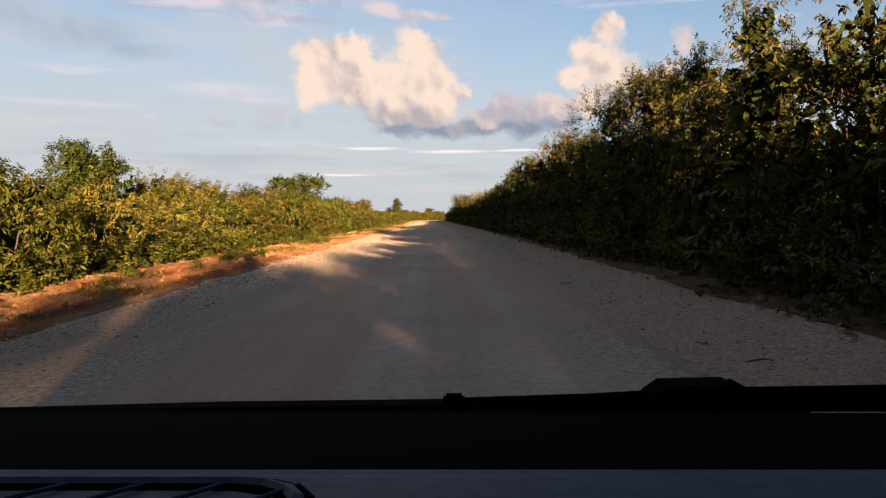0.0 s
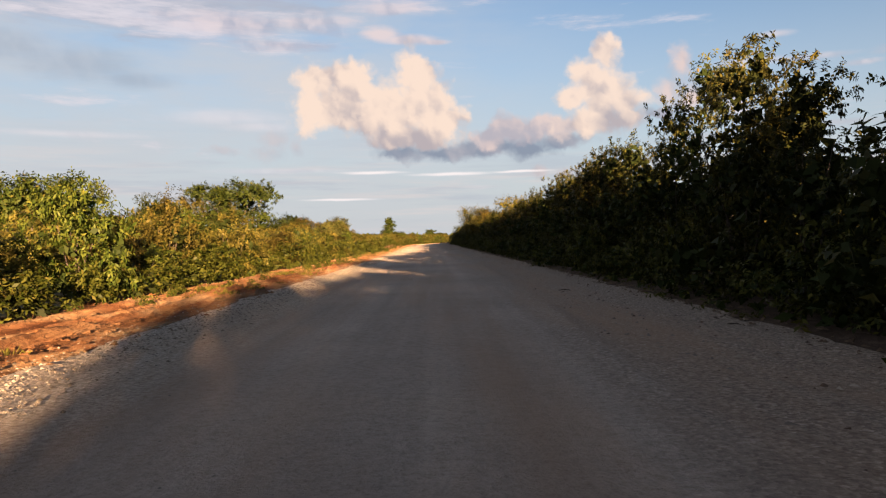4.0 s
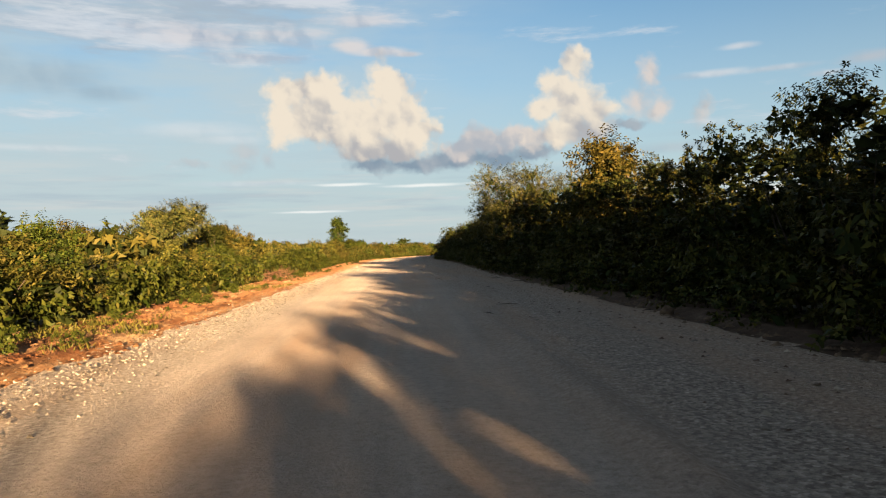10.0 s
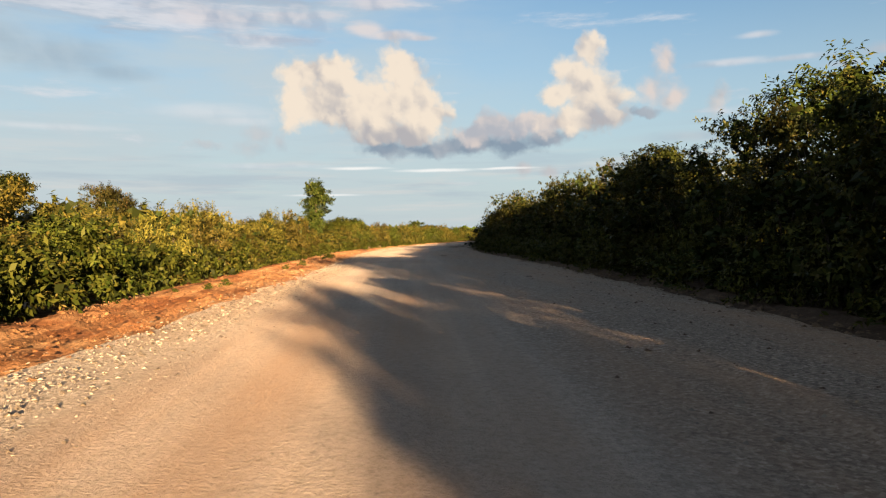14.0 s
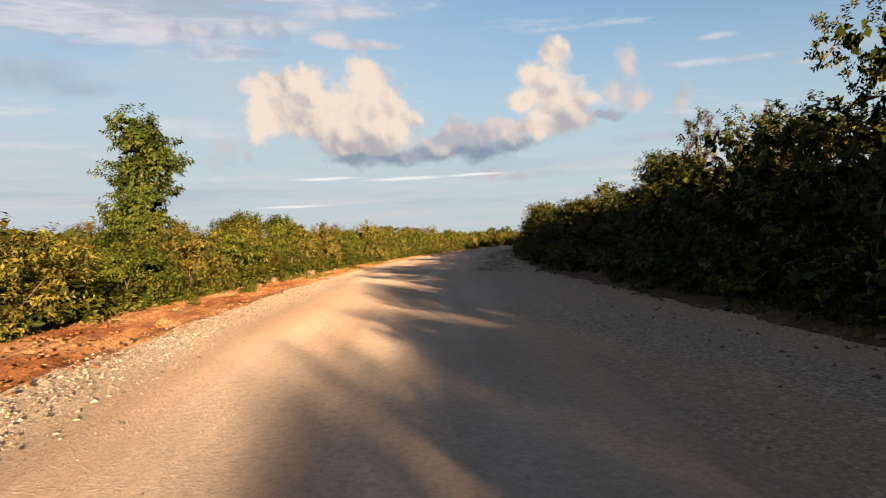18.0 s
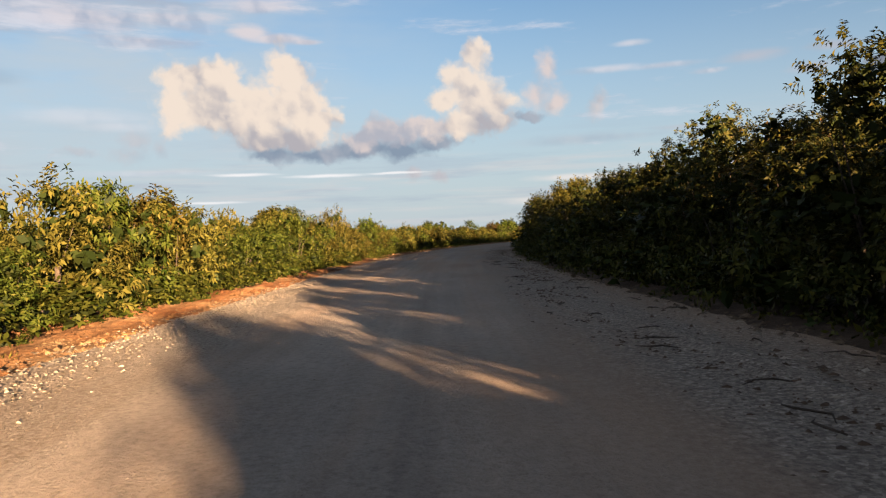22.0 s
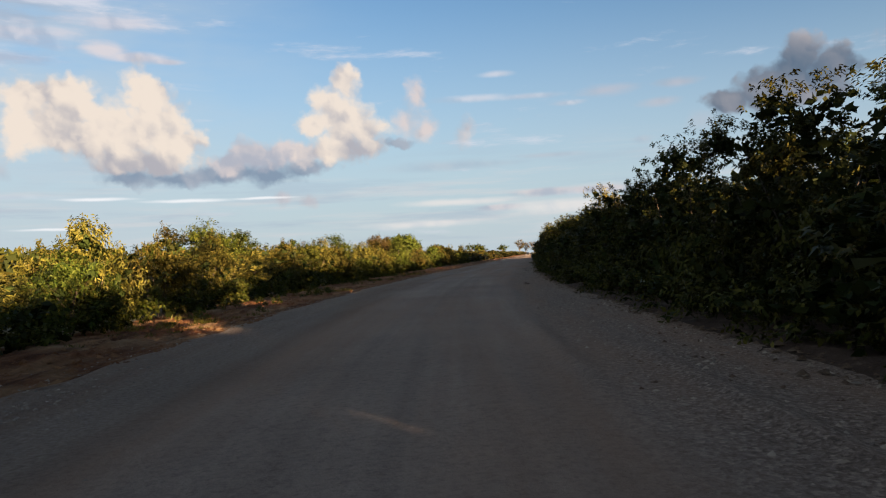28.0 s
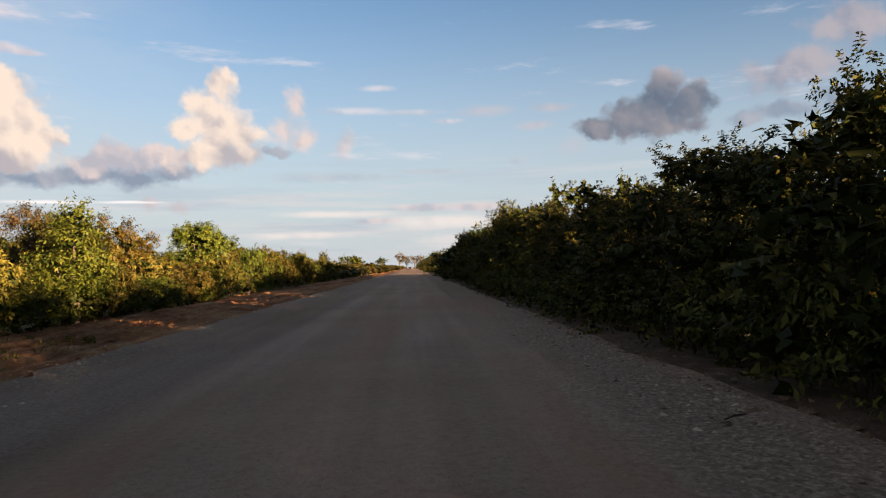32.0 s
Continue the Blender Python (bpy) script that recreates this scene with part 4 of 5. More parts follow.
def tree(name, s, n, height, wide, form, mat, label, seed, shoots=1000, per=10, length=0.2, leaf=0.095, bark=None, cores=420, lean=0.0, category="tree"):
    """A tree > trunk, limbs, crown."""
    r = np.random.default_rng(seed)
    bark = bark or BARK
    lb = []
    if form == "flat":
        for i in range(9):
            a, d = 6.283 * i / 8 + r.uniform(-0.3, 0.3), wide * (0.0 if i == 8 else r.uniform(0.2, 0.36))
            q = wide * r.uniform(0.13, 0.2)
            lb.append((math.cos(a) * d, math.sin(a) * d, height * r.uniform(0.58, 0.8) * (1.05 if i == 8 else 1), q, q, height * r.uniform(0.13, 0.19)))
        for i in range(4):
            a = r.uniform(0, 6.28)
            lb.append((math.cos(a) * wide * 0.25, math.sin(a) * wide * 0.25, height * r.uniform(0.42, 0.55), wide * 0.17, wide * 0.17, height * 0.14))
    elif form == "round":
        for i in range(9):
            a, d = r.uniform(0, 6.28), wide * r.uniform(0.05, 0.3)
            q = wide * r.uniform(0.17, 0.26)
            lb.append((math.cos(a) * d, math.sin(a) * d, height * r.uniform(0.42, 0.82), q, q, height * r.uniform(0.12, 0.18)))
    elif form == "column":
        for i in range(15):
            a, d = r.uniform(0, 6.28), wide * r.uniform(0.05, 0.26)
            q = wide * r.uniform(0.2, 0.3)
            lb.append((math.cos(a) * d, math.sin(a) * d, height * (0.2 + 0.049 * i), q * (1.4 - 0.045 * i), q * (1.4 - 0.045 * i), height * r.uniform(0.07, 0.1)))
    else:
        for i in range(10):
            a, d = r.uniform(0, 6.28), wide * r.uniform(0.1, 0.4)
            q = wide * r.uniform(0.09, 0.16)
            lb.append((math.cos(a) * d, math.sin(a) * d, height * r.uniform(0.55, 0.93), q, q, height * r.uniform(0.04, 0.07)))
    lb = [(x + lean * (z / height) ** 1.5, y, z, a, b, c) for x, y, z, a, b, c in lb]
    thing = new(name)
    fork = height * (0.3 if form != "sparse" else 0.55)
    rad = (height * 0.022 + 0.02) * (0.42 if form == "sparse" else 1.0)
    tv, tf = tube([(0, 0, -0.3), (0.06, 0.03, fork * 0.5), (lean * 0.15, 0.0, fork), (lean * 0.6, 0.05, height * 0.7)], [rad * 1.35, rad, rad * 0.8, rad * 0.3], 8)
    put("trunk", mesh_of("trunk", tv, tf, bark, None, True), thing)
    for x, y, z, a, b, c in lb[:7]:
        m = np.array([x * 0.5, y * 0.5, (fork + z) * 0.5])
        tv, tf = tube([(lean * 0.1, 0, fork * r.uniform(0.7, 1.0)), m + r.normal(size=3) * 0.12, (x, y, z)], [rad * 0.5, rad * 0.33, rad * 0.1], 6)
        put("limb", mesh_of("limb", tv, tf, bark, None, True), thing)
    v, f = joined([foliage(r, lb, shoots, per, length, leaf, 0.5 if form != "sparse" else 0.4, inner=0.2), core(r, lb, cores, length * 1.8, leaf * 2.4)])
    put("crown", mesh_of("crown", v, f, mat, None, False, cores), thing)
    x, y = line(s, n)
    thing.matrix_basis = pose(float(x), float(y), -0.05, 0, 0, math.degrees(-heading(s)))
    return tagged(thing, label, category)


tree("flat_topped_tree", 156, -27.5, 11.6, 15.0, "flat", LEAF_DARK, "broad flat-topped green tree standing over the scrub", 201, 1800, 12, 0.27, 0.13, cores=2000)
tree("round_tree", 147, -36.0, 8.6, 8.0, "round", LEAF_DARK, "round dense green tree in the scrub", 202)
tree("spreading_tree", 150, -33.0, 8.4, 8.0, "flat", LEAF_SHRUB, "spreading tree with thin patches in its crown", 203)
tree("bushy_tree", 44, -20.5, 6.1, 6.0, "round", LEAF_DARK, "bushy dark green tree behind the scrub", 204)
tree("bushy_tree", 39, -24.5, 5.0, 5.0, "round", LEAF_GREEN, "bushy dark green tree behind the scrub", 205)
tree("thin_crowned_tree", 55, -21.0, 5.3, 5.5, "flat", LEAF_SHRUB, "small tree with a thin yellowish crown", 206, 320)
tree("bushy_tree", 76, -27.0, 5.0, 5.5, "round", LEAF_SHRUB, "low bushy tree, yellow-green, in the scrub", 207)
tree("round_tree", 183, -17.5, 5.8, 7.4, "round", LEAF_FINE, "round fine-leaved tree behind the scrub", 208, 1900, 12, 0.16, 0.07, cores=1300)
tree("dark_tree", 153, -19.5, 5.6, 8.0, "round", LEAF_SHADE_AND_DARK, "dark round tree behind the scrub", 209)
tree("bushy_tree", 203, -20.0, 4.3, 4.5, "round", LEAF_SHRUB, "low bushy tree, yellow-green, in the scrub", 210)
tree("round_tree", 216, -22.0, 5.0, 5.0, "round", LEAF_DARK, "round dense green tree in the scrub", 211)
tree("round_tree", 245, -29.0, 7.6, 7.0, "round", LEAF_FINE, "round brownish-green tree behind the scrub", 212)
tree("slender_tree", 260, -13.0, 8.2, 4.6, "column", LEAF_DARK, "slender upright green tree standing alone over the scrub", 213, 1300, 12, 0.22, 0.1, cores=900)
tree("bushy_tree", 278, -15.0, 4.4, 4.5, "round", LEAF_GREEN, "bushy dark green tree behind the fence", 214)
tree("bushy_tree", 284, -14.0, 4.2, 4.0, "round", LEAF_GREEN, "bushy dark green tree behind the fence", 215)
tree("bushy_tree", 318, -9.6, 3.7, 3.4, "round", LEAF_SHRUB, "tall yellow-green shrub at the roadside", 216)
tree("roadside_tree", 130, 8.2, 6.1, 6.2, "round", LEAF_GOLD, "broad-leaved tree with a sunlit golden-green top over the hedge", 230, 620, 12, 0.17, 0.07, cores=420)
tree("roadside_tree", 152.8, 8.7, 6.2, 4.2, "round", LEAF_GOLD, "broad-leaved tree with a sunlit golden-green top over the hedge", 231, 620, 12, 0.17, 0.07, cores=420)
tree("roadside_tree", 57, 7.6, 6.2, 4.6, "round", LEAF_SHRUB, "broad-leaved tree with a sunlit golden-green top over the hedge", 234, 620, 12, 0.17, 0.07, cores=420)
tree("roadside_tree", 323, 8.0, 5.4, 4.6, "round", LEAF_GOLD, "broad-leaved tree with a sunlit golden-green top over the hedge", 235, 620, 12, 0.17, 0.07, cores=420)
tree("thorn_tree", 21, 8.0, 6.5, 6.6, "flat", LEAF_FINE, "spreading fine-leaved thorn tree leaning over the hedge", 245, 1900, 14, 0.085, 0.036, cores=1700)
tree("thorn_tree", 29, 8.4, 7.1, 7.4, "flat", LEAF_FINE, "spreading fine-leaved thorn tree leaning over the hedge", 246, 1900, 14, 0.085, 0.036, cores=1700)
tree("thorn_tree", 173, 8.9, 7.3, 9.4, "flat", LEAF_FINE, "spreading fine-leaved thorn tree leaning over the hedge", 232, 2000, 14, 0.095, 0.04, cores=2400)
tree("thorn_tree", 181, 8.8, 6.9, 7.6, "flat", LEAF_FINE, "spreading fine-leaved thorn tree leaning over the hedge", 233, 1900, 14, 0.095, 0.04, cores=2200)
tree("roadside_tree", 204, 10.0, 5.2, 3.6, "round", LEAF_DARK, "broad-leaved dark tree rising over the hedge", 238, 700, 12, 0.17, 0.07, cores=600)
tree("roadside_tree", 192.5, 10.5, 6.0, 5.4, "round", LEAF_DARK, "broad-leaved dark tree rising over the hedge", 239, 700, 12, 0.17, 0.07, cores=600)
tree("roadside_tree", 45.5, 8.8, 7.2, 4.0, "round", LEAF_SHRUB, "broad-leaved tree with a sunlit golden-green top over the hedge", 243, 560, 12, 0.15, 0.065, cores=380)
tree("roadside_tree", 256.5, 9.8, 5.0, 4.2, "round", LEAF_DARK, "broad-leaved dark tree rising over the hedge", 244, 700, 12, 0.16, 0.07, cores=600)
tree("bushy_tree", 426, -10.2, 3.6, 2.6, "column", LEAF_GREEN, "upright bushy shrub rising out of the roadside scrub", 236, 700, 11, 0.13, 0.06, cores=400)
tree("bushy_tree", 298, -7.8, 3.3, 2.4, "round", LEAF_GOLD, "tall yellow-green shrub at the roadside", 237, 420, 12, 0.18, 0.07, cores=260)
tree("thin_crowned_tree", 331, 12.2, 6.5, 4.6, "round", LEAF_FINE, "thin-crowned fine-leaved tree standing behind the hedge", 240, 420, 12, 0.14, 0.06, cores=60)
tree("roadside_tree", 342, 8.9, 5.7, 4.6, "round", LEAF_GOLD, "broad-leaved tree with a sunlit golden-green top over the hedge", 241, 620, 12, 0.17, 0.07, cores=420)
tree("roadside_tree", 393, 7.2, 4.9, 2.2, "column", LEAF_GOLD, "slim broad-leaved tree rising over the hedge", 242, 420, 12, 0.16, 0.07, cores=200)
tree("leaning_tree", 414, -21.0, 4.6, 3.0, "column", LEAF_DARK, "pointed green tree leaning to one side", 217, 360, lean=-1.0)
tree("round_tree", 455, -14.5, 5.0, 4.8, "round", LEAF_GREEN, "round dense fresh green tree in the scrub", 218, 700, 12, 0.2, 0.1, cores=500)
tree("dry_tree", 430, -13.0, 4.0, 3.6, "round", LEAF_DRY, "pale half-dry tree at the edge of the scrub", 219, 760, 11, 0.11, 0.045)
tree("dry_tree", 404, -12.8, 2.9, 2.4, "column", LEAF_DRY, "pale half-dry shrub at the edge of the scrub", 220, 420, 11, 0.11, 0.045)
tree("tall_sparse_tree", 307, 24.0, 15.6, 4.4, "sparse", LEAF_DRY, "tall thin tree with sparse tufts of leaves", 221, 420, 9, 0.16, 0.07, bark=PALE_BARK, cores=10)
tree("tall_sparse_tree", 311, 33.0, 14.6, 5.5, "sparse", LEAF_DRY, "tall thin tree with sparse tufts of leaves", 222, 560, 9, 0.16, 0.07, bark=PALE_BARK, cores=10)
# rounder bushes and small trees that stand out of the scrub
mix_models = [tree("scrub_tree", 20 + 30 * i, -16.0, 4.4, 4.6, ("round", "flat", "round", "column", "round")[i], (LEAF_DARK, LEAF_SHRUB, LEAF_GREEN, LEAF_DARK, LEAF_GOLD)[i],
                   ("dense dark green small tree standing out of the scrub", "spreading yellow-green small tree standing out of the scrub", "fresh green bushy tree standing out of the scrub",
                    "upright dark green small tree standing out of the scrub", "golden-green bushy tree standing out of the scrub")[i], 250 + i, 600, 10, 0.165, 0.075, cores=360) for i in range(5)]
for ob in mix_models:
    tagged(ob, group="scrub trees")
rm = np.random.default_rng(260)
for i in range(64):
    s = 14 + 8.2 * i + rm.normal() * 2.5
    n = float(bush_l(s)) - rm.uniform(3.5, 24.0)
    k = rm.uniform(0.62, 1.05) * (0.8 + 0.012 * (-n))
    q = copy_thing(mix_models[int(rm.integers(0, 5))], Matrix.Identity(4))
    x, y = line(s, n)
    q.matrix_basis = Matrix.LocRotScale((float(x), float(y), -0.05), Euler((0, 0, float(rm.uniform(0, 6.28)))).to_quaternion(), (k, k, k * rm.uniform(0.85, 1.1)))
for i, (s, n, h, w) in enumerate([(300, -60, 7, 9), (360, -45, 6.5, 8), (420, -55, 7, 8), (520, -30, 7, 8), (560, -24, 6, 7), (610, -40, 7.5, 9), (680, -22, 7, 8),
                                  (740, -30, 8, 9), (820, -18, 8, 8), (900, -9, 12, 9), (930, -5, 11, 8), (960, 1, 11, 9), (915, 5, 10, 8), (480, -40, 6, 7), (240, -70, 7, 9), (190, -60, 7, 9)]):
    end = s > 850
    tree("far_tree", s, n, h, w, "flat" if end else ("round", "flat")[i % 2], LEAF_DRY if end else LEAF_DARK if i % 3 else LEAF_GREEN,
         "distant pale thin-crowned tree at the end of the road" if end else "distant tree standing above the scrub", 300 + i, 220, 9, 0.42, 0.22, cores=30 if end else 200)


# short grass and weeds in patches on the red verge
def blades(r, count, height, spread_w):
    p = np.stack([r.normal(size=count) * spread_w, r.normal(size=count) * spread_w, np.zeros(count)], 1)
    w = unit(np.stack([r.normal(size=count) * 0.6, r.normal(size=count) * 0.6, np.ones(count)], 1))
    up = unit(r.normal(size=(count, 3)) * np.array([1, 1, 0.2]))
    k = r.uniform(0.5, 1.2, count)
    return leaves(p, w, up, height * k, 0.012 + 0.07 * height * k, 0.1)


tufts = [blades(np.random.default_rng(400 + i), 26, 0.14, 0.13) for i in range(4)]
rg = np.random.default_rng(410)
patch = np.concatenate([c + rg.normal(size=34) * 1.8 for c in (6, 14, 30, 46, 58, 72, 84, 97, 108, 118, 127, 141, 158, 262, 272, 281, 318, 333, 352, 371, 388, 402, 415)])
pn = bush_l(patch) + 0.55 + rg.random(len(patch)) ** 1.5 * (edge_l(patch) - bush_l(patch) - 1.2)
wh = rg.integers(0, 4, len(patch))
v, f = joined([scatter(tufts[q], patch[wh == q], pn[wh == q], np.full((wh == q).sum(), 0.0), rg.uniform(0.6, 1.3, (wh == q).sum()), rg.uniform(0, 6.28, (wh == q).sum())) for q in range(4)])
tagged(put("grass", mesh_of("grass", v, f, LEAF_SHRUB)), "patches of short green grass and weeds on the red verge", "grass", kind="stuff")


# open bush land further out on both sides
cheap = [rough_bush(150 + i, 3.0, 4.0, 0.8, 0.6, 11, 5, 0.5, 16, True) for i in range(4)]
rb = np.random.default_rng(155)
m = 3600
bs = rb.uniform(-160, 800, m)
bn = np.where(rb.random(m) < 0.55, -45 - 260 * rb.random(m) ** 1.3, 34 + 260 * rb.random(m) ** 1.3)
wh = rb.integers(0, 4, m)
sc = rb.uniform(0.7, 1.7, m)
v, f = joined([scatter(joined(cheap[q]), bs[wh == q], bn[wh == q], np.full((wh == q).sum(), -0.15), sc[wh == q], rb.uniform(0, 6.28, (wh == q).sum())) for q in range(4)])
tagged(put("bush_land", mesh_of("bush_land", v, f, LEAF_GREEN)), "open scattered bush over flat land", "scrub", kind="stuff")


# ---- stones, sticks, posts ----
def lump(r, sub=0):
    """A worn stone: a jittered ball with flattened sides."""
    bm = bmesh.new()
    if sub:
        bmesh.ops.create_icosphere(bm, subdivisions=sub, radius=1.0)
        v = np.array([q.co[:] for q in bm.verts])
        f = np.array([[q.index for q in p.verts] for p in bm.faces])
    else:
        a = np.sort(r.uniform(0, 6.283, 5)) * 0.5 + np.arange(5) * 0.6283
        v = np.concatenate([np.stack([np.cos(a), np.sin(a), np.full(5, -0.35)], 1), [(r.normal() * 0.25, r.normal() * 0.25, 1.0)]])
        v = v[[0, 3, 1, 4, 2, 5]]
        f = np.array([(0, 2, 5), (2, 4, 5), (4, 1, 5), (1, 3, 5), (3, 0, 5)])
    bm.free()
    v = v * (1 + r.uniform(-0.33, 0.33, (len(v), 1))) * np.array([1.0, r.uniform(0.6, 0.95), r.uniform(0.3, 0.5)])
    return v, f


SOIL_DARK = rough_material("dark_soil", [(0.3, (0.035, 0.025, 0.018)), (0.7, (0.09, 0.06, 0.04))], 8.0, 0.4)


def stones(name, label, count, s0, s1, n_of, lo, hi, seed, mat):
    r = np.random.default_rng(seed)
    s = r.uniform(s0, s1, count)
    n = n_of(s, r)
    size = lo + (hi - lo) * r.random(count) ** 3.0
    wh = r.integers(0, 5, count)
    tm = [lump(r) for i in range(5)]
    z = np.full(count, 0.02) + size * 0.05
    v, f = joined([scatter(tm[q], s[wh == q], n[wh == q], z[wh == q], size[wh == q], r.uniform(0, 6.28, (wh == q).sum())) for q in range(5)])
    tagged(put(name, mesh_of(name, v, f, mat)), label, "gravel", kind="stuff")


stones("gravel_left", "loose pale crushed stone along the road's edge", 52000, -8, 425, lambda s, r: edge_l(s) + 0.35 + r.normal(size=len(s)) * 0.42, 0.008, 0.034, 3, PEBBLE)
stones("gravel_right", "loose pale crushed stone along the hedge side", 26000, -8, 425, lambda s, r: 1.9 + (bush_r(s) - 2.5) * r.random(len(s)) ** 0.8, 0.01, 0.05, 4, PEBBLE)
stones("gravel_middle", "thin strip of loose stone between the wheel tracks", 9000, -8, 430, lambda s, r: -1.15 + 0.3 * np.sin(s * 0.05) + r.normal(size=len(s)) * 0.22, 0.008, 0.026, 5, PEBBLE)
stones("gravel_road", "fine loose stone scattered over the packed road", 22000, -8, 425, lambda s, r: edge_l(s) + (2.2 - edge_l(s)) * r.random(len(s)), 0.005, 0.022, 9, PEBBLE)
stones("gravel_coarse", "coarse cream-coloured stones thrown out along the road's edge", 24000, -8, 300, lambda s, r: edge_l(s) + 0.3 + r.normal(size=len(s)) * 0.5, 0.01, 0.042, 13, STONE_CREAM)
stones("gravel_berm", "pale rubble heaped along the foot of the hedge", 7000, -8, 425, lambda s, r: bush_r(s) - 0.42 + r.normal(size=len(s)) * 0.2, 0.015, 0.09, 14, STONE)
stones("ridge_clods", "clods of tan earth broken off the graded ridges", 15000, -8, 430, lambda s, r: edge_l(s) - np.array([1.0, 1.5, 2.2, 2.8])[r.integers(0, 4, len(s))] + r.normal(size=len(s)) * 0.14, 0.015, 0.09, 15, EARTH)
stones("clods", "clods of red earth on the verge", 16000, -8, 430, lambda s, r: bush_l(s) + 0.3 + (edge_l(s) - bush_l(s) - 0.2) * r.random(len(s)), 0.015, 0.1, 6, EARTH)
stones("litter", "dark scraps of leaf litter and clods along the hedge side of the road", 9000, -8, 425, lambda s, r: 1.7 + (bush_r(s) - 1.9) * r.random(len(s)) ** 0.6, 0.008, 0.055, 8, SOIL_DARK)
stones("leaf_litter", "dark drift of twigs and fallen leaves swept together at the hedge side", 5200, 258, 345, lambda s, r: 0.62 * bush_r(s) + 0.5 * np.sin(s * 0.21) + r.normal(size=len(s)) * 0.45, 0.012, 0.07, 16, SOIL_DARK)


def rock(s, n, size, seed, label="pale limestone rock lying at the foot of the hedge"):
    r = np.random.default_rng(seed)
    v, f = lump(r, 2)
    v = v * np.array([1.0, 1.0, 1.7])
    v = np.round(v * 2.6 + r.normal(size=3)) / 2.6 * 0.15 + v * 0.85
    x, y = line(s, n)
    ob = put("rock", mesh_of("rock", v * size, f, STONE), None, "", pose(float(x), float(y), size * 0.3, 0, 0, r.uniform(0, 360)))
    return tagged(ob, label, "rock", "roadside rocks")


ROCKS = [(124, 5.4, 0.26), (124.6, 5.7, 0.2), (125.5, 5.2, 0.15), (251, 6.1, 0.3), (250.6, 5.8, 0.2), (250.9, 6.4, 0.24), (41.2, 4.65, 0.12), (129, 5.4, 0.16),
         (133, 5.3, 0.2), (116, 5.2, 0.14), (12, 5.3, 0.11), (300, 4.2, 0.1), (303, 4.5, 0.12), (296, 4.4, 0.09), (140, 5.2, 0.15), (96, 5.1, 0.1), (84, 5.2, 0.1),
         (266, -6.9, 0.3), (262, -7.0, 0.22), (258, -6.6, 0.26), (270, -6.4, 0.16), (356, -6.6, 0.14), (384, -8.2, 0.15), (392, -8.4, 0.12), (30, -7.4, 0.12)]
for i, (s, n, q) in enumerate(ROCKS):
    rock(s, n, q, 500 + i, "pale limestone rock lying at the foot of the hedge" if n > 0 else "pale limestone rock lying on the red verge")

rs = np.random.default_rng(77)
for i in range(130):
    s = rs.uniform(2, 425) if i < 60 else rs.uniform(255, 330)
    n = rs.uniform(1.8, float(bush_r(s)) - 0.5)
    ln = rs.uniform(0.15, 0.6)
    pts = [(-ln / 2, 0, 0), (-ln / 6, rs.normal() * 0.05, 0.02), (ln / 5, rs.normal() * 0.06, 0.015), (ln / 2, rs.normal() * 0.06, 0.0)]
    v, f = tube(pts, [0.007, 0.011, 0.009, 0.004], 5)
    x, y = line(s, n)
    tagged(put("stick", mesh_of("stick", v, f, DARK_BARK), None, "", pose(float(x), float(y), 0.05, 0, 0, rs.uniform(0, 360))), "dry dark stick lying on the gravel", "stick", "fallen sticks")


def fence_post(s, n, h, lean):
    v, f = tube([(0, 0, -0.3), (0.01, 0.0, h * 0.5), (0.0, 0.015, h)], [0.065, 0.056, 0.05], 8)
    top = np.array([[0, 0, h + 0.01]])
    k = len(v)
    f4 = np.array([(k - 8 + j, k - 8 + (j + 1) % 8, k, k) for j in range(8)])
    bm = bmesh.new()
    vs = [bm.verts.new(q) for q in np.concatenate([v, top])]
    for q in f:
        bm.faces.new([vs[j] for j in q])
    for q in f4:
        bm.faces.new([vs[j] for j in q[:3]])
    me = bpy.data.meshes.new("fence_post")
    bm.to_mesh(me)
    bm.free()
    me.materials.append(OLD_WOOD)
    x, y = line(s, n)
    tagged(put("fence_post", me, None, "", pose(float(x), float(y), 0, lean, -lean * 0.6, 30)), "weathered grey wooden fence post among the shrubs", "post", "fence posts")



def brush_pile(s, n, size, count, seed):
    """A heap of cut dry branches > each branch."""
    r = np.random.default_rng(seed)
    thing = new("brush_pile")
    for i in range(count):
        ln, a, lift = size * r.uniform(0.5, 1.1), r.uniform(0, 6.28), r.uniform(-0.1, 0.55)
        mid = np.array([r.normal() * size * 0.3, r.normal() * size * 0.3, 0.08 + size * 0.3 * r.random()])
        d = np.array([math.cos(a), math.sin(a), lift * 0.6]) * ln * 0.5
        pts = [mid - d, mid + r.normal(size=3) * 0.05, mid + d]
        for q in pts:
            q[2] = max(q[2], 0.01)
        v, f = tube(pts, [0.016, 0.011, 0.004], 5)
        twigs = [(v, f)]
        for k in range(4):
            e = mid + d * r.uniform(-0.3, 0.9)
            w = unit(d + r.normal(size=3) * ln * 0.35) * ln * 0.3
            twigs.append(tube([e, e + w * 0.5 + r.normal(size=3) * 0.02, np.maximum(e + w, [-99, -99, 0.01])], [0.007, 0.005, 0.002], 4))
        v, f = joined(twigs)
        put("branch", mesh_of("branch", v, f, DRY_WOOD), thing)
    x, y = line(s, n)
    thing.matrix_basis = pose(float(x), float(y), 0.0)
    return tagged(thing, "heap of cut red-brown dry branches on the verge", "brush pile", "brush piles")


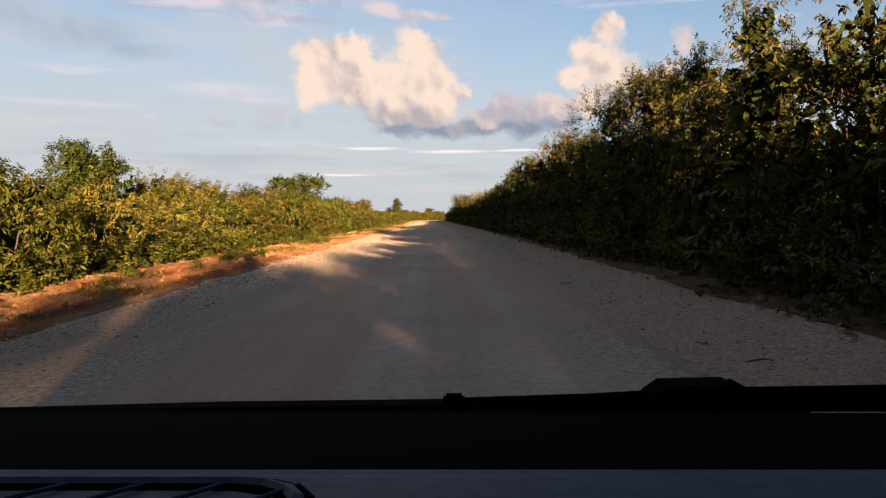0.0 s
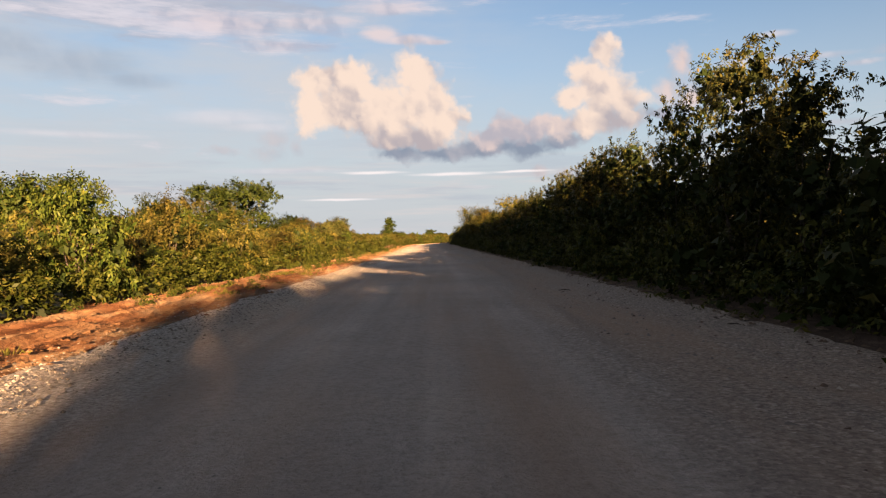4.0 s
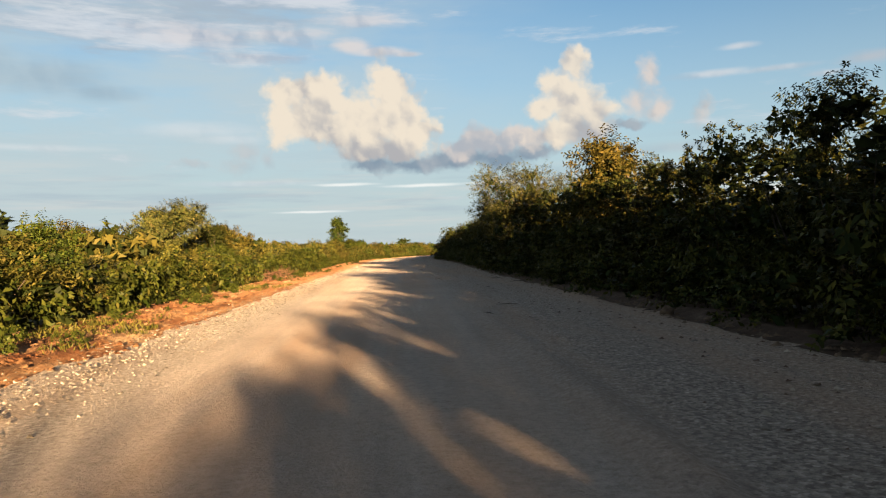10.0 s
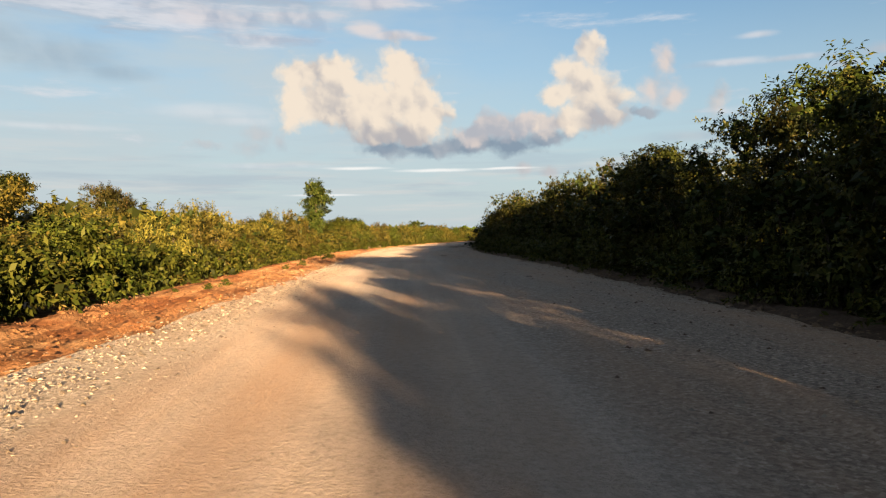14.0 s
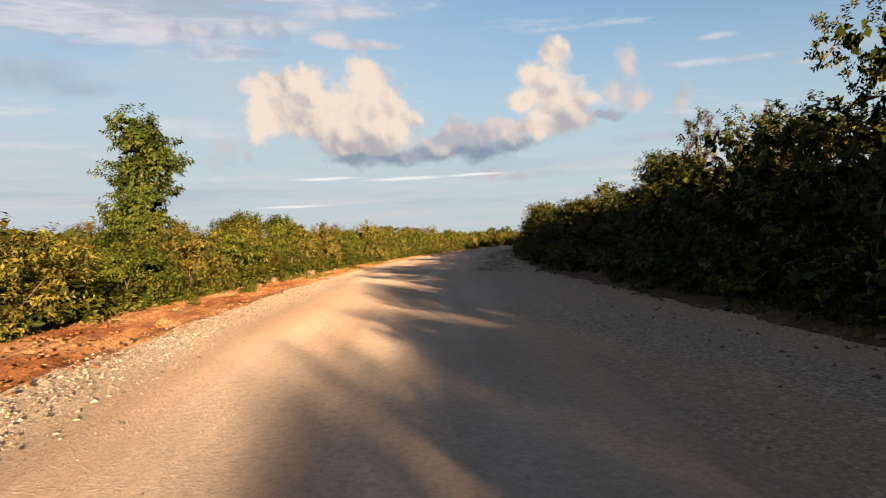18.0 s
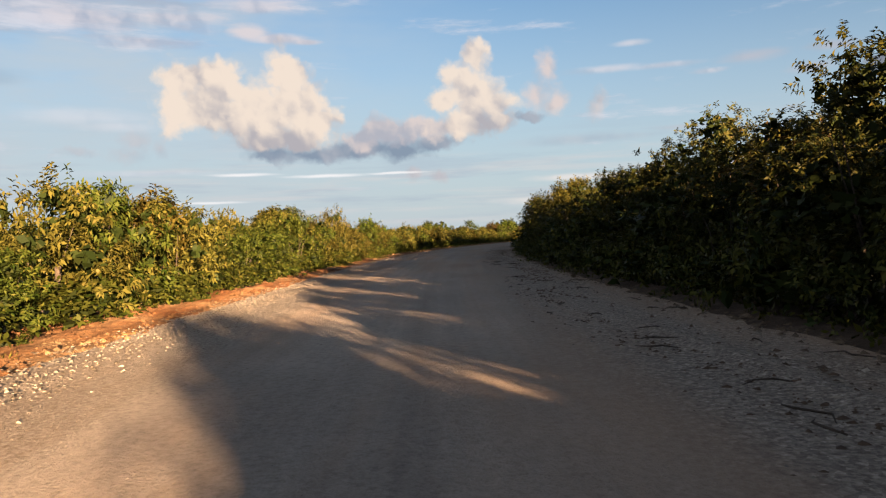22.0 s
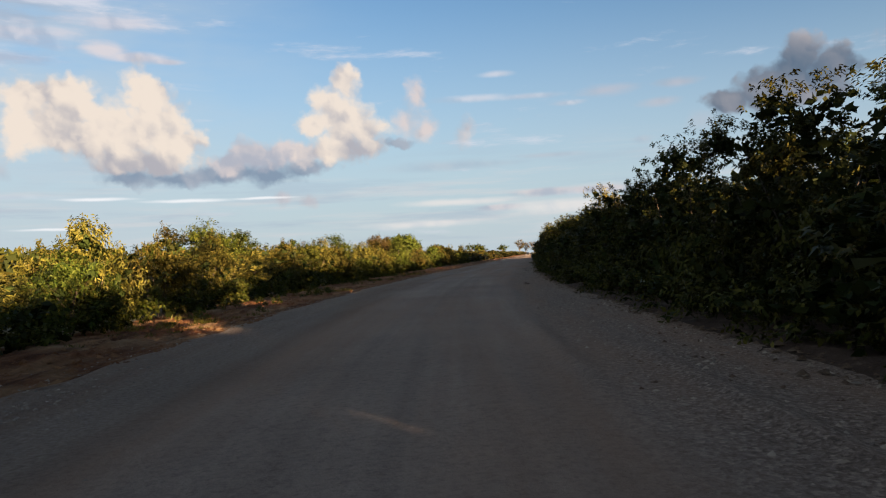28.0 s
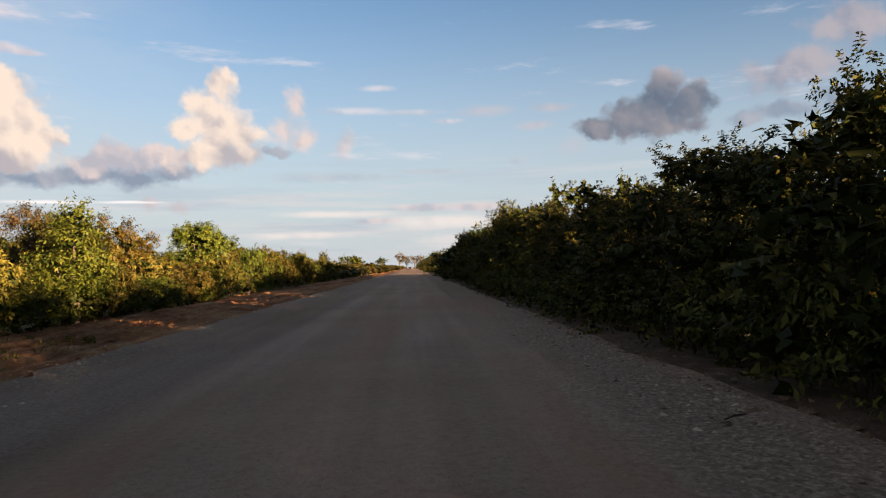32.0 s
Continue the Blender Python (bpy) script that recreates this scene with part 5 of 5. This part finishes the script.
DRY_WOOD = rough_material("dry_red_wood", [(0.3, (0.06, 0.03, 0.018)), (0.7, (0.14, 0.075, 0.045))], 9.0, 0.4)
brush_pile(167.0, -6.7, 1.5, 34, 601)
brush_pile(168.7, -7.0, 1.1, 22, 602)

POSTS = [(188, -7.1), (206, -6.9), (262, -7.6), (266.5, -7.5), (270, -7.5), (273.5, -7.4), (277, -7.4), (284, -7.2), (292, -7.0), (348, -7.4), (352, -7.6), (62, -8.0), (130, -7.8)]
for i, (s, n) in enumerate(POSTS):
    fence_post(s, n - 0.5, 1.2 + 0.2 * math.sin(i * 2.3), 4 * math.sin(i * 1.7))


# ---- the car from which the drive is seen, standing where it sets out ----
def plain_material(name, colour, rough, metal=0.0, grain_scale=60.0):
    m, nt, b = material(name)
    tc = node(nt, "ShaderNodeTexCoord")
    n1 = node(nt, "ShaderNodeTexNoise", Scale=grain_scale, Detail=4.0)
    nt.links.new(tc.outputs["Object"], n1.inputs["Vector"])
    lo = tuple(c * 0.7 for c in colour)
    nt.links.new(ramp(nt, n1.outputs[0], [(0.35, lo), (0.65, colour)]), b.inputs["Base Color"])
    bp = node(nt, "ShaderNodeBump", Strength=0.06, Distance=0.002)
    nt.links.new(n1.outputs[0], bp.inputs["Height"])
    nt.links.new(bp.outputs[0], b.inputs["Normal"])
    b.inputs["Roughness"].default_value, b.inputs["Metallic"].default_value = rough, metal
    b.inputs["Specular IOR Level"].default_value = 0.01
    return m


BLACK_PLASTIC = plain_material("black_plastic", (0.0012, 0.0012, 0.0016), 0.95)
DASH_PLASTIC = plain_material("dashboard_plastic", (0.05, 0.066, 0.098), 0.45)
CAR_PAINT = plain_material("dark_car_paint", (0.02, 0.021, 0.024), 0.3, 0.2, 8.0)
RUBBER = plain_material("rubber", (0.012, 0.012, 0.012), 0.85)
RIM_METAL = plain_material("rim_metal", (0.3, 0.3, 0.31), 0.4, 0.9)


def part(name, bm, mat, parent, label=""):
    me = bpy.data.meshes.new(name)
    bm.to_mesh(me)
    bm.free()
    me.materials.append(mat)
    return put(name, me, parent, label)


def sweep_x(profile, x0, x1, bevel=0.01):
    """A profile of (y, z) drawn out along x, its edges rounded."""
    bm = bmesh.new()
    a = [bm.verts.new((x0, y, z)) for y, z in profile]
    b = [bm.verts.new((x1, y, z)) for y, z in profile]
    k = len(profile)
    bm.faces.new(a)
    bm.faces.new(b[::-1])
    for i in range(k):
        bm.faces.new((a[i], b[i], b[(i + 1) % k], a[(i + 1) % k]))
    bmesh.ops.recalc_face_normals(bm, faces=bm.faces)
    if bevel:
        bmesh.ops.bevel(bm, geom=list(bm.edges), offset=bevel, segments=2, affect='EDGES', clamp_overlap=True)
    return bm


def block(x0, x1, y0, y1, z0, z1, bevel=0.02):
    return sweep_x([(y0, z0), (y1, z0), (y1, z1), (y0, z1)], x0, x1, bevel)


def round_bar(points, radii, sides=8):
    bm = bmesh.new()
    v, f = tube(points, radii, sides)
    vs = [bm.verts.new(q) for q in v]
    for q in f:
        bm.faces.new([vs[j] for j in q])
    for ring in (vs[:sides], vs[-sides:]):
        bm.faces.new(ring)
    bmesh.ops.recalc_face_normals(bm, faces=bm.faces)
    return bm


car = tagged(new("van"), "dark van with black dashboard standing on the gravel road, its unseen closed sides added for shade", "van")
part("body", sweep_x([(-2.6, 0.42), (-2.65, 0.95), (-2.55, 1.08), (1.0, 1.04), (1.9, 0.83), (2.12, 0.74), (2.16, 0.42)], -0.86, 0.86, 0.05), CAR_PAINT, car)
part("bonnet", sweep_x([(1.08, 1.045), (1.9, 0.855), (2.06, 0.79), (1.9, 0.82), (1.08, 1.01)], -0.7, 0.7, 0.006), CAR_PAINT, car)
part("roof", sweep_x([(-2.4, 1.74), (0.1, 1.80), (0.34, 1.74), (0.3, 1.70), (-2.4, 1.69)], -0.72, 0.72, 0.015), CAR_PAINT, car)
for sx in (-1, 1):
    part("pillar", round_bar([(0.80 * sx, 1.02, 1.08), (0.76 * sx, 0.66, 1.42), (0.70 * sx, 0.28, 1.73)], [0.045, 0.04, 0.04]), CAR_PAINT, car)
    part("pillar", round_bar([(0.82 * sx, -0.75, 1.05), (0.72 * sx, -0.8, 1.73)], [0.06, 0.05]), CAR_PAINT, car)
    part("pillar", round_bar([(0.82 * sx, -2.45, 1.05), (0.70 * sx, -2.3, 1.73)], [0.07, 0.06]), CAR_PAINT, car)
# unseen panels added to keep the low sun off the dashboard
for sx in (-1, 1):
    part("side_sun_block", block(0.74 * sx - 0.02, 0.74 * sx + 0.02, -2.5, 0.2, 1.0, 1.72, 0.01), CAR_PAINT, car)
part("rear_sun_block", block(-0.73, 0.73, -2.5, -2.44, 1.0, 1.72, 0.015), CAR_PAINT, car)
part("cowl", sweep_x([(0.93, 1.07), (1.1, 1.06), (1.09, 1.11), (1.0, 1.14), (0.93, 1.138)], -0.74, 0.5, 0.008), BLACK_PLASTIC, car, "black ribbed cowl under the windscreen")
part("cowl_end", sweep_x([(0.93, 1.06), (1.1, 1.05), (1.09, 1.09), (1.0, 1.12), (0.93, 1.12)], 0.503, 0.74, 0.008), BLACK_PLASTIC, car)
dash = part("dashboard", sweep_x([(0.95, 1.1), (0.95, 1.147), (0.75, 1.17), (0.57, 1.186), (0.52, 1.12), (0.6, 1.08)], -0.74, 0.74, 0.012), BLACK_PLASTIC, car, "matt black dashboard top")
part("ledge", sweep_x([(0.575, 1.12), (0.572, 1.202), (0.53, 1.214), (0.45, 1.222), (0.37, 1.193), (0.36, 1.1)], -0.74, 0.74, 0.012), DASH_PLASTIC, dash, "smooth blue-grey dashboard ledge")


def rounded_end(y0, y1, x0, x1, z_of, steps=7):
    """Points along a long slot with one round end."""
    r = (y1 - y0) / 2
    pts = [(x0, y1)] + [(x1 - r + r * math.sin(a), (y0 + y1) / 2 + r * math.cos(a)) for a in [math.pi * k / steps for k in range(steps + 1)]] + [(x0, y0)]
    return [(x, y, z_of(y)) for x, y in pts]


def ledge_z(y):
    return float(np.interp(y, [0.37, 0.45, 0.53], [1.193, 1.222, 1.214]))


for k, (grow, rad, mat) in enumerate(((0.0, 0.0035, BLACK_PLASTIC), (-0.009, 0.006, DASH_PLASTIC))):
    ring = rounded_end(0.385 - grow, 0.505 + grow, -0.62, -0.082 + grow, ledge_z)
    part("vent_groove" if k == 0 else "vent_rim", round_bar(ring, [rad] * len(ring), 6), mat, dash)
well = rounded_end(0.40, 0.49, -0.62, -0.097, lambda y: ledge_z(y) + 0.0025)
bm = bmesh.new()
low = [bm.verts.new((x, y, z - 0.01)) for x, y, z in well]
high = [bm.verts.new(q) for q in well]
bm.faces.new(high)
bm.faces.new(low[::-1])
for a in range(len(well)):
    b = (a + 1) % len(well)
    bm.faces.new((low[a], low[b], high[b], high[a]))
bmesh.ops.recalc_face_normals(bm, faces=bm.faces)
part("vent_well", bm, BLACK_PLASTIC, dash)
for i in range(8):
    x = -0.50 + 0.052 * i
    part("vent_slat", round_bar([(x, 0.41, ledge_z(0.41) + 0.003), (x + 0.02, 0.45, ledge_z(0.45) + 0.003), (x + 0.04, 0.485, ledge_z(0.485) + 0.003)], [0.0018] * 3, 6), DASH_PLASTIC, dash)
wiper = part("wiper_arm", round_bar([(0.02, 1.0, 1.145), (0.2, 1.0, 1.147), (0.34, 1.0, 1.15), (0.75, 0.98, 1.158)], [0.008, 0.012, 0.017, 0.021]), BLACK_PLASTIC, car, "black wiper arm lying along the windscreen's foot")
part("blade", round_bar([(-0.66, 1.0, 1.132), (-0.3, 1.0, 1.139), (0.12, 1.0, 1.144)], [0.006, 0.009, 0.009], 6), RUBBER, wiper)
bm = bmesh.new()
cap = [(0.262, 1.14), (0.28, 1.16), (0.30, 1.174), (0.39, 1.176), (0.397, 1.171), (0.402, 1.174), (0.41, 1.17), (0.416, 1.14)]
front, back = [[bm.verts.new((x, y, z)) for x, z in cap] for y in (0.972, 1.025)]
bm.faces.new(front)
bm.faces.new(back[::-1])
for a in range(len(cap)):
    b = (a + 1) % len(cap)
    bm.faces.new((front[a], front[b], back[b], back[a]))
bmesh.ops.recalc_face_normals(bm, faces=bm.faces)
part("pivot_cap", bm, BLACK_PLASTIC, wiper)
part("blade_clip", sweep_x([(0.985, 1.138), (1.015, 1.138), (1.012, 1.157), (0.988, 1.157)], 0.0, 0.03, 0.004), BLACK_PLASTIC, wiper)
for sx in (-1, 1):
    for wy in (-1.75, 1.25):
        wheel = new("wheel")
        wheel.parent = car
        wheel.location = (0.76 * sx, wy, 0.36)
        for nm, r0, r1, w, mt in (("tyre", 0.34, 0.23, 0.11, RUBBER), ("rim", 0.232, 0.05, 0.09, RIM_METAL)):
            bm = bmesh.new()
            prof = [(-w, r1), (-w, r0 - 0.03), (-w + 0.03, r0), (w - 0.03, r0), (w, r0 - 0.03), (w, r1)]
            rings = [[bm.verts.new((x, math.cos(2 * math.pi * j / 28) * r, math.sin(2 * math.pi * j / 28) * r)) for j in range(28)] for x, r in prof]
            for a in range(len(rings)):
                q, p = rings[a], rings[(a + 1) % len(rings)]
                for j in range(28):
                    bm.faces.new((q[j], q[(j + 1) % 28], p[(j + 1) % 28], p[j]))
            bmesh.ops.recalc_face_normals(bm, faces=bm.faces)
            part(nm, bm, mt, wheel)


# a car far off on the straight, its lamps lit
LAMP, _nt, _b = material("lit_headlamp")
_b.inputs["Emission Color"].default_value = (1.0, 0.95, 0.85, 1.0)
_b.inputs["Emission Strength"].default_value = 0.35
GLASS_DARK = plain_material("dark_car_glass", (0.01, 0.012, 0.014), 0.1)
far_car = tagged(new("far_car"), "small dark car far off on the gravel road with lit headlamps", "car")
part("body", sweep_x([(-1.9, 0.35), (-1.95, 0.85), (-1.2, 0.95), (1.0, 0.92), (1.9, 0.78), (1.98, 0.35)], -0.82, 0.82, 0.05), CAR_PAINT, far_car)
part("cabin", sweep_x([(-1.4, 0.92), (-1.0, 1.42), (0.2, 1.45), (0.95, 0.92)], -0.72, 0.72, 0.04), GLASS_DARK, far_car)
part("roof", sweep_x([(-1.0, 1.43), (0.2, 1.46), (0.2, 1.50), (-0.95, 1.48)], -0.7, 0.7, 0.015), CAR_PAINT, far_car)
for sx in (-1, 1):
    part("headlight", block(0.6 * sx - 0.1, 0.6 * sx + 0.1, 1.93, 2.0, 0.6, 0.74, 0.02), LAMP, far_car)
    for wy in (-1.2, 1.25):
        part("wheel", round_bar([(0.7 * sx - 0.09, wy, 0.31), (0.7 * sx + 0.09, wy, 0.31)], [0.31, 0.31], 20), RUBBER, far_car)
fx, fy = line(760.0, -1.6)
far_car.matrix_basis = pose(float(fx), float(fy), 0.02, 0, 0, 180 - math.degrees(heading(760.0)))
